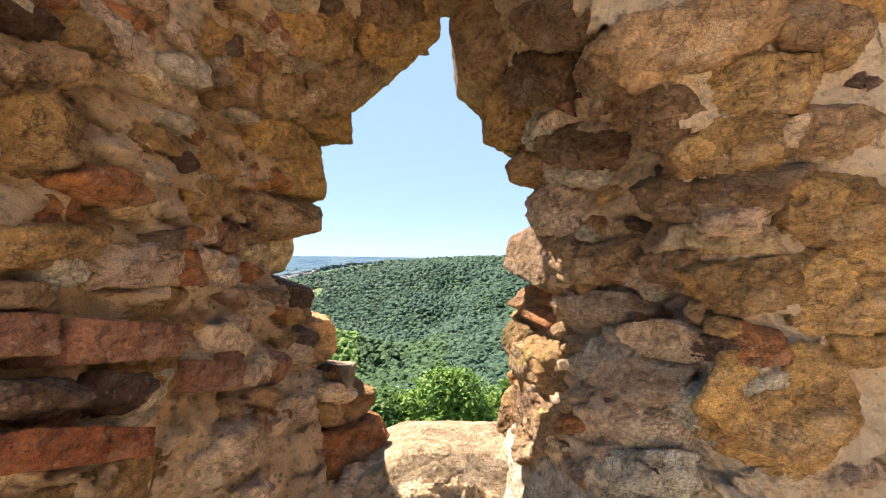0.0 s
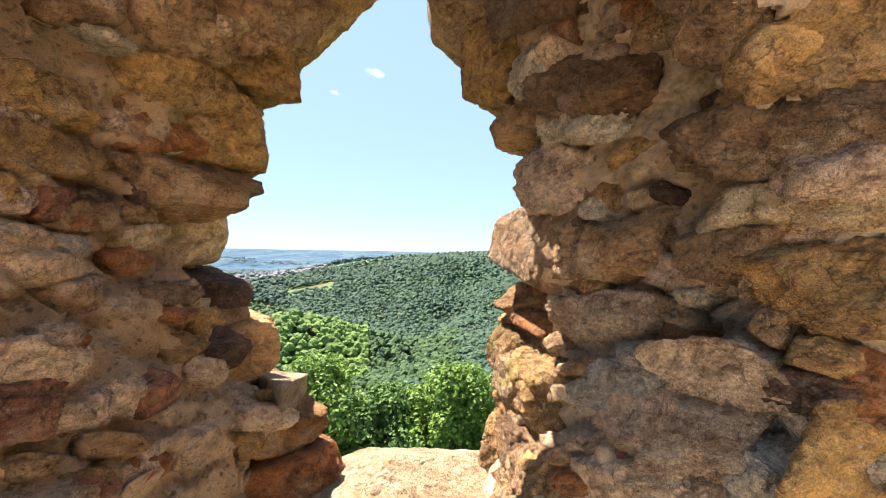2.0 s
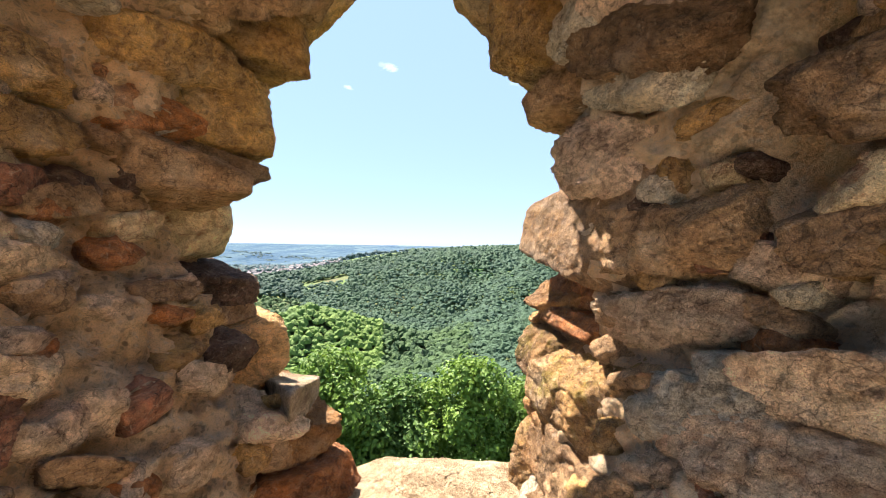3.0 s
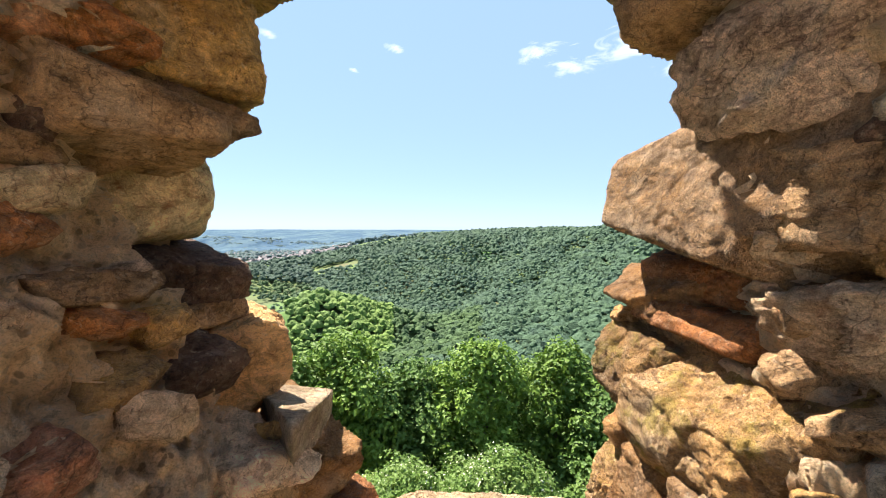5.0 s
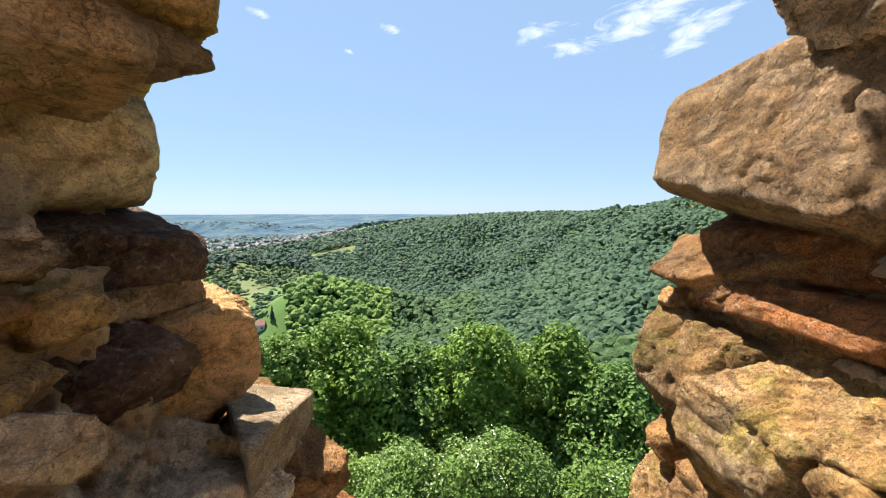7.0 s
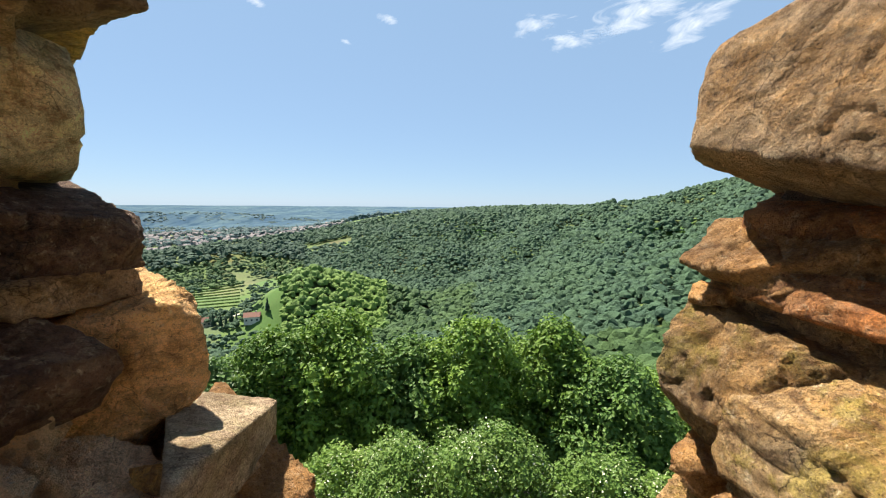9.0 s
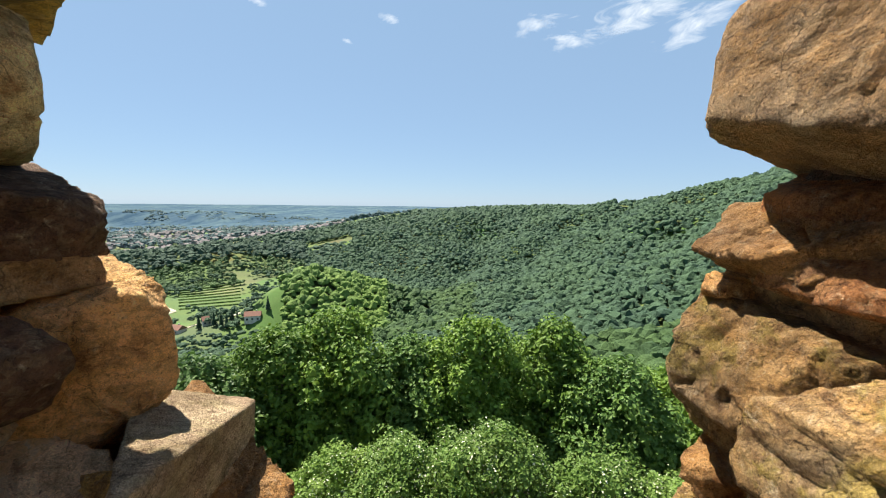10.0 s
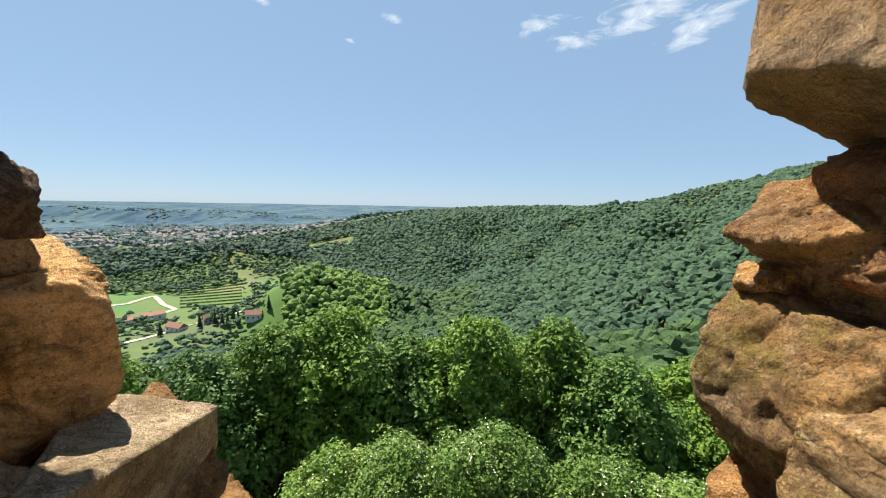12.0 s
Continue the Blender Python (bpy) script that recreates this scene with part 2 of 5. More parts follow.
# ---- the breached wall ----
SEC_Y = (0.95, 1.15, 1.35, 1.55, 1.75, 2.05)
SEC_Z = (0.70, 1.00, 1.30, 1.60, 1.90, 2.20, 2.35)
LEFT = ((-.43, -.48, -.55, -.59, -.66, -.54, -.47), (-.43, -.48, -.54, -.64, -.68, -.48, -.41), (-.41, -.44, -.59, -.70, -.64, -.45, -.37),
        (-.38, -.42, -.58, -.68, -.60, -.40, -.32), (-.34, -.40, -.57, -.65, -.59, -.36, -.21), (-.35, -.46, -.61, -.68, -.56, -.28, -.11))
RIGHT = ((.63, .63, .65, .61, .44, .21, .21), (.40, .50, .60, .63, .53, .36, .29), (.29, .36, .50, .53, .45, .33, .24),
         (.28, .31, .40, .39, .31, .23, .19), (.28, .30, .34, .33, .24, .18, .14), (.29, .32, .34, .30, .19, .10, .05))
APEX_X, APEX_Z = 0.02, 2.66


def side(table, y, z):
    col = [float(np.interp(y, SEC_Y, [row[j] for row in table])) for j in range(len(SEC_Z))]
    if z > SEC_Z[-1]:
        return col[-1] + (APEX_X - col[-1]) * min(1.0, (z - SEC_Z[-1]) / (APEX_Z - SEC_Z[-1])) ** 1.3
    return float(np.interp(z, SEC_Z, col))


def sill_z(y):
    return float(np.interp(y, (0.95, 1.3, 1.45, 1.6, 2.05), (0.05, 0.25, 0.42, 0.60, 0.62)))


def recess(y, lip=0.06):
    """How far the mortar lies back behind the faces of the stones, deepest at the outer lip."""
    return 0.048 + lip * min(1.0, max(0.0, (y - 1.55) / 0.3))


def ring(y, count=190):
    """The outline of the opening at depth y, from the sill's middle up one side and down the other."""
    s = sill_z(y)
    zs = s + (APEX_Z + 0.05 - s) * np.linspace(0, 1, count)
    r = [Vector((side(RIGHT, y, z) + recess(y, 0.19), y, z)) for z in zs]
    l = [Vector((side(LEFT, y, z) - recess(y, 0.19), y, z)) for z in zs]
    n = count // 4
    bottom_r = [l[0].lerp(r[0], 0.5 + 0.5 * i / n) for i in range(n)]
    bottom_l = [l[0].lerp(r[0], 0.5 * i / n) for i in range(1, n + 1)]
    return bottom_r + r + l[::-1][1:] + bottom_l[:-1]


def rough_point(p, amp=0.034):
    w = Vector((p[0], p[1], p[2] * 1.6))
    d = Vector((noise.fractal(w * 5 + Vector((3, 1, 7)), 0.9, 2.1, 3), noise.fractal(w * 5 + Vector((9, 4, 2)), 0.9, 2.1, 3), noise.fractal(w * 5, 0.9, 2.1, 3)))
    e = Vector((noise.noise(w * 28), noise.noise(w * 28 + Vector((5, 5, 5))), noise.noise(w * 28 + Vector((8, 2, 4)))))
    g = Vector((noise.noise(w * 13), noise.noise(w * 13 + Vector((3, 3, 3))), noise.noise(w * 13 + Vector((6, 1, 9)))))
    pit = max(0.0, 0.22 - abs(noise.noise(w * 17 + Vector((11, 0, 5))))) * 0.05
    c = Vector((p[0], 0, p[2] - 1.4))
    return Vector(p) + d * amp + g * 0.018 + e * 0.012 + c.normalized() * (pit + facet(w * 4.6) * 0.07 + facet(w * 11) * 0.085 + facet(w * 27) * 0.045 + facet(w * 60) * 0.012)


def wall_core():
    rings = []
    count = len(ring(1.0))
    centre = Vector((0.0, 0.0, 1.4))

    def pushed(base, lo, hi, f, y):
        out = []
        for p in base:
            d = Vector((p.x - centre.x, 0, p.z - centre.z))
            tx = ((hi[0] if d.x > 0 else lo[0]) - centre.x) / d.x if abs(d.x) > 1e-6 else 1e9
            tz = ((hi[1] if d.z > 0 else lo[1]) - centre.z) / d.z if abs(d.z) > 1e-6 else 1e9
            q = centre + d * min(tx, tz)
            out.append(Vector((p.x + (q.x - p.x) * f, y, p.z + (q.z - p.z) * f)))
        return out

    first, last = ring(0.97), ring(1.93)
    for f in [1.0 - 0.025 * i for i in range(40)]:
        rings.append(pushed(first, (-1.2, -0.1), (1.35, 3.4), f, 0.965 - 0.025 * min(1.0, max(0.0, f - 0.04) / 0.08)))
    for y in np.arange(0.97, 1.931, 0.0065):
        rings.append(ring(float(y)))
    for f in [0.022 * i for i in range(1, 46)]:
        rings.append(pushed(last, (-1.5, -12.0), (1.4, 3.45), f, 1.93 + 0.07 * min(1.0, f * 4)))
    verts = [rough_point(p) for r in rings for p in r]
    faces = []
    m = len(rings)
    for i in range(m):
        for j in range(count):
            a, b = i * count + j, i * count + (j + 1) % count
            c, d = ((i + 1) % m) * count + (j + 1) % count, ((i + 1) % m) * count + j
            faces.append((a, b, c, d))
    ob = from_arrays("wall_breached", verts, faces, MORTAR)
    return tagged(ob, "ruined rubble wall of sandstone and brick with a broken-through opening", "wall", kind="structure")


WALL = wall_core()
GRAIN = [100]


def stone(kind, x, y, z, w, d, h, rx, ry, rz, level=4, rough=1.0):
    """One stone or brick set in the wall: its kind, centre, width, depth, height and turn."""
    GRAIN[0] += 1
    is_brick = kind in ("brick", "redbrick")
    big = max(w, h) > 0.2
    v, f = chunk((w * 0.95, d, h * 0.98), GRAIN[0], 5 if (big and level == 4) else level, is_brick, rough)
    ob = from_arrays("brick" if is_brick else "stone", v, f, STONE[kind], WALL)
    ob.matrix_basis = pose(x, y, z, rx, ry, rz)
    return ob


stone("ochre", -0.607, 0.606, 1.664, 0.130, 0.120, 0.126, 0, -15, 89)
stone("rust", -0.600, 0.725, 1.606, 0.200, 0.100, 0.067, 1, -2, 94)
stone("brown", -0.598, 0.636, 1.770, 0.078, 0.100, 0.050, 0, -21, 90)
stone("purple", -0.681, 0.995, 1.864, 0.197, 0.100, 0.062, -1, -11, 101)
stone("brown", -0.649, 0.886, 1.754, 0.169, 0.100, 0.053, -6, -10, 107)
stone("rust", -0.621, 0.774, 1.921, 0.176, 0.100, 0.055, -1, -18, 106)
stone("ochre", -0.598, 0.662, 1.835, 0.077, 0.100, 0.063, 1, -1, 88)
stone("brown", -0.599, 0.538, 1.737, 0.050, 0.100, 0.057, 1, -2, 89)
stone("ochre", -0.704, 1.166, 1.637, 0.310, 0.160, 0.097, -7, -8, 100)
stone("ochre", -0.709, 1.155, 1.748, 0.408, 0.140, 0.128, -2, -10, 98)
stone("ochre", -0.473, 1.427, 2.248, 0.420, 0.140, 0.149, 17, -22, 63)
stone("ochre", -0.248, 1.780, 2.430, 0.420, 0.160, 0.166, 18, -25, 52)
stone("brown", -0.422, 1.704, 2.221, 0.415, 0.140, 0.195, 23, -25, 52)
stone("brown", -0.588, 1.468, 2.063, 0.283, 0.120, 0.151, 16, -14, 72)
stone("ochre", -0.640, 1.224, 2.061, 0.208, 0.120, 0.153, 18, -22, 60)
stone("ochre", -0.649, 1.571, 1.923, 0.420, 0.120, 0.137, 11, -12, 78)
stone("ochre", -0.632, 1.141, 2.110, 0.230, 0.120, 0.122, 23, -27, 52)
stone("brown", -0.253, 1.673, 2.470, 0.353, 0.160, 0.110, 21, -27, 52)
stone("brick", -0.595, 0.548, 1.381, 0.095, 0.120, 0.057, -6, 11, 88)
stone("brick", -0.595, 0.736, 1.335, 0.272, 0.120, 0.069, -3, 11, 92)
stone("dark", -0.578, 0.569, 1.294, 0.161, 0.120, 0.050, -8, 19, 88)
stone("dark", -0.583, 0.730, 1.248, 0.126, 0.120, 0.063, -8, 15, 91)
stone("redbrick", -0.553, 0.609, 1.206, 0.239, 0.120, 0.048, -8, 22, 88)
stone("litpink", -0.602, 1.097, 1.261, 0.240, 0.140, 0.075, -6, 12, 90)
stone("brick", -0.582, 1.004, 1.195, 0.217, 0.120, 0.070, -6, 16, 85)
stone("litpink", -0.545, 1.079, 0.997, 0.230, 0.140, 0.126, -7, 20, 83)
stone("brown", -0.600, 0.566, 1.433, 0.100, 0.100, 0.038, -5, 6, 89)
stone("ochre", -0.600, 0.606, 1.505, 0.187, 0.100, 0.069, 1, -4, 89)
stone("purple", -0.602, 0.796, 1.472, 0.228, 0.100, 0.082, 0, 3, 92)
stone("litpink", -0.642, 1.096, 1.468, 0.223, 0.100, 0.070, -5, 5, 101)
stone("brown", -0.717, 1.293, 1.521, 0.223, 0.140, 0.070, -10, -9, 103)
stone("litpink", -0.658, 1.163, 1.416, 0.200, 0.140, 0.071, -9, 11, 100)
stone("brown", -0.651, 1.529, 1.320, 0.208, 0.120, 0.065, -13, 4, 86)
stone("litpink", -0.641, 1.351, 1.313, 0.166, 0.100, 0.053, -11, 8, 92)
stone("litpink", -0.448, 1.713, 0.921, 0.244, 0.140, 0.076, -7, 19, 78)
stone("litpink", -0.594, 1.114, 1.241, 0.142, 0.140, 0.053, -5, 17, 86)
stone("brick", -0.580, 1.057, 1.179, 0.050, 0.120, 0.055, -8, 39, 77)
stone("litpink", -0.567, 1.138, 1.150, 0.116, 0.120, 0.053, -7, 25, 84)
stone("litpink", -0.568, 1.256, 1.145, 0.098, 0.120, 0.078, -10, 14, 85)
stone("brown", -0.538, 1.218, 1.060, 0.148, 0.120, 0.046, -9, 27, 76)
stone("brown", -0.561, 1.063, 1.099, 0.063, 0.120, 0.046, -9, 31, 81)
stone("brick", -0.540, 1.146, 1.022, 0.095, 0.120, 0.037, -7, 32, 80)
stone("litpink", -0.493, 1.400, 0.975, 0.113, 0.120, 0.100, -9, 21, 79)
stone("rust", -0.626, 1.508, 1.270, 0.133, 0.120, 0.047, -15, 15, 76)
stone("litpink", -0.538, 1.516, 1.117, 0.120, 0.120, 0.071, -17, 28, 69)
stone("ochre", -0.445, 1.765, 0.978, 0.050, 0.100, 0.035, -13, 35, 76)
stone("shadebrown", 0.345, 1.225, 2.185, 0.420, 0.160, 0.142, 20, 29, -75)
stone("brown", 0.546, 0.972, 1.998, 0.395, 0.160, 0.157, 4, -1, -7)
stone("brown", 0.823, 0.916, 1.996, 0.199, 0.120, 0.091, 4, 4, -6)
stone("ochre", 0.717, 0.950, 1.887, 0.221, 0.120, 0.135, 3, -4, -7)
stone("ochre", 0.847, 0.913, 1.947, 0.077, 0.100, 0.063, 5, 9, -5)
stone("ochre", 0.667, 0.988, 1.757, 0.229, 0.140, 0.145, 4, 3, -23)
stone("shadebrown", 0.648, 1.042, 1.656, 0.347, 0.140, 0.118, 9, 7, -51)
stone("ochre", 0.865, 0.948, 1.611, 0.239, 0.120, 0.161, 0, 2, -7)
stone("brown", 0.860, 0.937, 1.784, 0.148, 0.100, 0.116, 3, -4, -7)
stone("ochre", 0.717, 0.999, 1.430, 0.226, 0.140, 0.135, 2, -12, -36)
stone("ochre", 0.894, 0.949, 1.433, 0.232, 0.120, 0.213, 0, 2, -7)
stone("dark", 0.674, 1.011, 1.284, 0.120, 0.100, 0.075, -1, -7, -64)
stone("rust", 0.719, 0.966, 1.299, 0.114, 0.100, 0.090, 0, 0, -15)
stone("ochre", 0.931, 0.938, 1.300, 0.111, 0.100, 0.080, 1, -11, -9)
stone("ochre", 0.789, 0.975, 1.157, 0.300, 0.140, 0.256, -1, -8, -9)
stone("grey", 0.706, 0.978, 1.220, 0.154, 0.100, 0.103, 0, -15, -28)
stone("litgrey", 0.534, 1.290, 1.184, 0.278, 0.120, 0.134, -8, -14, -62)
stone("litpink", 0.565, 1.195, 1.140, 0.302, 0.120, 0.143, -6, -7, -61)
stone("litpink", 0.533, 1.199, 1.030, 0.362, 0.120, 0.126, -7, -22, -53)
stone("litgrey", 0.542, 1.145, 0.916, 0.352, 0.140, 0.110, -4, -24, -52)
stone("litgrey", 0.655, 1.031, 1.120, 0.154, 0.120, 0.131, -2, 7, -64)
stone("litpink", 0.615, 1.134, 1.267, 0.229, 0.100, 0.100, -4, -8, -66)
stone("brown", 0.528, 1.452, 1.475, 0.420, 0.180, 0.147, 1, -4, -70)
stone("litpink", 0.529, 1.416, 1.318, 0.327, 0.140, 0.110, -4, -11, -66)
stone("brown", 0.623, 1.113, 1.481, 0.181, 0.100, 0.093, 4, -8, -70)
stone("litgrey", 0.568, 1.243, 1.258, 0.173, 0.100, 0.070, -7, -6, -66)
stone("purple", 0.440, 1.582, 1.675, 0.293, 0.140, 0.173, 5, 4, -69)
stone("grey", 0.467, 1.426, 1.781, 0.252, 0.120, 0.079, 8, 12, -64)
stone("grey", 0.357, 1.535, 1.950, 0.177, 0.100, 0.104, 8, -16, -73)
stone("shadebrown", 0.442, 1.408, 1.861, 0.402, 0.120, 0.126, 8, 18, -65)
stone("shadebrown", 0.332, 1.461, 2.127, 0.420, 0.140, 0.163, 6, 24, -73)
stone("shadebrown", 0.419, 1.073, 1.985, 0.196, 0.120, 0.138, 23, 22, -69)
stone("shadebrown", 0.523, 1.007, 1.864, 0.173, 0.100, 0.105, 22, 20, -56)
stone("shadebrown", 0.558, 1.035, 1.807, 0.139, 0.100, 0.098, 18, 11, -66)
stone("brown", 0.181, 1.858, 2.468, 0.420, 0.200, 0.182, 7, 28, -70)
stone("pale", 0.665, 1.029, 1.545, 0.248, 0.100, 0.078, 5, -2, -49)
stone("brown", 0.474, 1.528, 1.300, 0.084, 0.120, 0.059, -6, -12, -64)
stone("brown", 0.457, 1.522, 1.221, 0.067, 0.120, 0.064, -8, -9, -67)
stone("brown", 0.383, 1.500, 0.835, 0.420, 0.160, 0.154, -7, -26, -78)
stone("litpink", 0.471, 1.310, 1.057, 0.186, 0.100, 0.070, -9, -20, -51)

# the stones of the outer lip, each cut by its own broken faces: (normal, point on the face)
def block(kind, centre, faces, level=5, rough=1.0, strata=0.0):
    """One large stone of the lip: flat broken faces meeting at worn edges, chipped, cracked and layered."""
    GRAIN[0] += 1
    rng = np.random.default_rng(GRAIN[0])
    n, tris = BALL[level]
    c = np.array(centre)
    planes, offs = [], []
    for no, pt in faces:
        no = np.array(no) / np.linalg.norm(no)
        planes.append(no), offs.append(max(0.02, float(no @ (np.array(pt) - c)) - 0.006 * rough))
    q = np.maximum(n @ np.array(planes).T / np.array(offs), 1e-4)
    r = ((q ** 40).sum(1)) ** (-1.0 / 40)
    v = n * r[:, None]
    o = Vector(rng.uniform(-50, 50, 3))
    tilt = Vector((rng.uniform(-0.25, 0.25), rng.uniform(-0.25, 0.25), 1.0)).normalized()
    out = np.empty_like(v)
    for i, p in enumerate(v):
        w = Vector(p) * 10.0 + o
        bent = w + Vector(noise.noise_vector(w * 0.8)) * 0.35
        d = facet(bent * 0.7) * 0.012 + facet(bent * 2.1) * 0.010 + noise.fractal(w * 1.3, 0.8, 2.1, 5) * 0.006
        d += facet(w * 5.5) * 0.0055 + facet(w * 12.0) * 0.0018 + noise.fractal(w * 7.0, 0.7, 2.1, 3) * 0.0024
        crack = abs(noise.noise(bent * 0.9 + Vector((7, 3, 1))))
        d -= max(0.0, 0.055 - crack) * 0.20
        pit = noise.noise(w * 3.1)
        d -= max(0.0, pit - 0.32) * 0.022
        if strata:
            lay = bent.dot(tilt) * 2.3
            d += (abs(lay - math.floor(lay) - 0.5) - 0.25) * 0.022 * strata
        out[i] = p + n[i] * d * rough
    ob = from_arrays("stone", out, tris, STONE[kind], WALL)
    ob.matrix_basis = pose(*centre)
    return ob


# right jamb, from the top down
block("brown", (0.27, 1.80, 2.38), [((-1, -.1, -.15), (.03, 1.9, 2.36)), ((-.3, -.3, -.9), (.12, 1.85, 2.22)), ((-.6, -.78, 0), (.16, 1.66, 2.3)), ((-.55, .83, 0), (.03, 1.935, 2.3)), ((1, 0, 0), (.6, 1.8, 2.3)), ((0, -1, 0), (0, 1.5, 2.3)), ((0, 0, 1), (0, 0, 2.56))])
block("brown", (0.20, 1.80, 2.66), [((-1, -.1, -.2), (-.07, 1.9, 2.64)), ((0, 0, -1), (0, 0, 2.59)), ((-.3, -.9, 0), (.16, 1.6, 2.6)), ((0, 1, 0), (0, 1.95, 2.6)), ((1, 0, 0), (.6, 1.8, 2.3)), ((0, 0, 1), (0, 0, 2.85))])
block("ochre", (0.36, 1.8, 2.07), [((-1, -0.1, -0.08), (0.158, 1.85, 2.04)), ((-0.5, -0.1, 0.86), (0.17, 1.85, 2.18)), ((-0.28, -0.1, -0.95), (0.25, 1.85, 1.955)), ((-0.74, -0.66, -0.1), (0.22, 1.68, 2.05)), ((-.45, .89, 0), (.16, 1.84, 2.05)), ((0, 1, 0), (0, 1.95, 2.05)), ((1, 0, 0), (0.65, 1.8, 2)), ((0, -1, 0), (0, 1.46, 2)), ((0, 0, 1), (0, 0, 2.24))], 6)
block("brown", (0.44, 1.74, 1.84), [((-.9, 0, -.43), (.272, 1.79, 1.83)), ((-.75, -.1, .66), (.256, 1.79, 1.885)), ((-.1, -.1, -1), (.32, 1.8, 1.80)), ((-.8, -.6, 0), (.29, 1.70, 1.85)), ((-.45, .89, 0), (.25, 1.80, 1.84)), ((1, 0, 0), (.7, 1.8, 1.8)), ((0, -1, 0), (0, 1.55, 1.8)), ((0, 0, 1), (0, 0, 1.965)), ((0, 1, 0), (0, 1.93, 1.8))], 6)
block("shadebrown", (0.54, 1.60, 1.69), [((-.97, -.2, -.1), (.395, 1.70, 1.69)), ((-.75, -.65, .1), (.43, 1.55, 1.70)), ((-.2, 0, 1), (.5, 0, 1.775)), ((0, 0, -1), (0, 0, 1.59)), ((-.35, .94, 0), (.40, 1.70, 1.7)), ((0, -1, 0), (0, 1.40, 1.7)), ((1, 0, 0), (.75, 1.7, 1.7))], 5, 0.6)
block("nose", (0.50, 1.70, 1.505), [((-.907, -.373, .20), (.264, 1.865, 1.445)), ((-.35, .10, -.93), (.315, 1.82, 1.411)), ((-.86, .50, .08), (.264, 1.867, 1.445)), ((-.2, .97, .05), (.36, 1.955, 1.50)), ((-.75, .45, .5), (.296, 1.92, 1.548)), ((-.45, 0, .89), (.338, 1.85, 1.602)), ((-.62, -.70, -.35), (.394, 1.50, 1.511)), ((1, 0, 0), (.78, 1.7, 1.5)), ((0, -1, 0), (.6, 1.40, 1.5))], 6, 0.6)
block("dark", (0.56, 1.76, 1.385), [((-1, -0.2, 0.1), (0.44, 1.8, 1.385)), ((0, 0, 1), (0, 0, 1.43)), ((0, 0, -1), (0, 0, 1.35)), ((-0.55, 0.83, 0), (0.44, 1.935, 1.385)), ((0, -1, 0), (0, 1.58, 1.4)), ((1, 0, 0), (0.75, 1.7, 1.4))], 5, 1, 1)
block("rust", (0.52, 1.77, 1.325), [((-0.95, -0.3, 0.1), (0.395, 1.82, 1.33)), ((-0.3, -0.1, 0.95), (0.42, 1.8, 1.362)), ((0, 0, -1), (0, 0, 1.28)), ((-0.55, 0.83, 0), (0.395, 1.935, 1.325)), ((-0.3, -1, 0), (0.45, 1.6, 1.3)), ((1, 0, 0), (0.75, 1.7, 1.3))], 5, 0.8)
block("sunlit", (0.46, 1.87, 1.275), [((-0.55, -0.15, 0.82), (0.35, 1.92, 1.314)), ((-1, -0.1, -0.1), (0.298, 1.93, 1.27)), ((-0.75, -0.66, 0.1), (0.345, 1.8, 1.28)), ((-0.35, 0, -0.94), (0.305, 1.93, 1.256)), ((0, 0, 1), (0, 0, 1.345)), ((-0.55, 0.83, 0), (0.298, 1.935, 1.275)), ((1, 0, 0), (0.7, 1.8, 1.3)), ((0, -1, 0), (0, 1.72, 1.3))], 6, 1, 1)
block("rust", (0.49, 1.73, 1.25), [((-0.7, -0.3, 0.65), (0.365, 1.74, 1.265)), ((-1, -0.2, -0.3), (0.345, 1.75, 1.245)), ((0, 0, 1), (0, 0, 1.285)), ((-0.25, 0, -0.97), (0.36, 1.74, 1.222)), ((0, 1, 0), (0, 1.86, 1.25)), ((-0.5, -0.86, 0), (0.39, 1.6, 1.25)), ((1, 0, 0), (0.75, 1.7, 1.2))], 5, 0.9, 1)
block("brown", (0.5, 1.82, 1.215), [((-1, -0.2, 0), (0.375, 1.86, 1.215)), ((0, 0, 1), (0, 0, 1.25)), ((0, 0, -1), (0, 0, 1.185)), ((-0.55, 0.83, 0), (0.375, 1.935, 1.215)), ((0, -1, 0), (0, 1.52, 1.2)), ((1, 0, 0), (0.7, 1.7, 1.2))])
block("sunlit", (0.37, 1.95, 1.215), [((-1, 0, -0.2), (0.312, 1.95, 1.215)), ((-0.2, -0.1, 1), (0.35, 1.95, 1.232)), ((-0.2, 0, -1), (0.35, 1.95, 1.197)), ((-0.55, 0.83, 0), (0.312, 1.935, 1.215)), ((0, -1, 0), (0, 1.9, 1.2)), ((1, 0, 0), (0.45, 1.9, 1.2))], 4)
block("lichen", (0.47, 1.85, 1.1), [((-0.75, -0.12, 0.65), (0.318, 1.86, 1.178)), ((-0.98, -0.15, 0.1), (0.271, 1.93, 1.09)), ((-0.75, -0.1, -0.66), (0.277, 1.93, 1.056)), ((-0.62, -0.78, 0.1), (0.335, 1.735, 1.08)), ((0, -0.1, 1), (0.45, 1.86, 1.207)), ((0, 0, -1), (0, 0, 0.985)), ((-0.55, 0.83, 0), (0.271, 1.935, 1.1)), ((1, 0, 0), (0.75, 1.8, 1.1))], 6, 1.1)
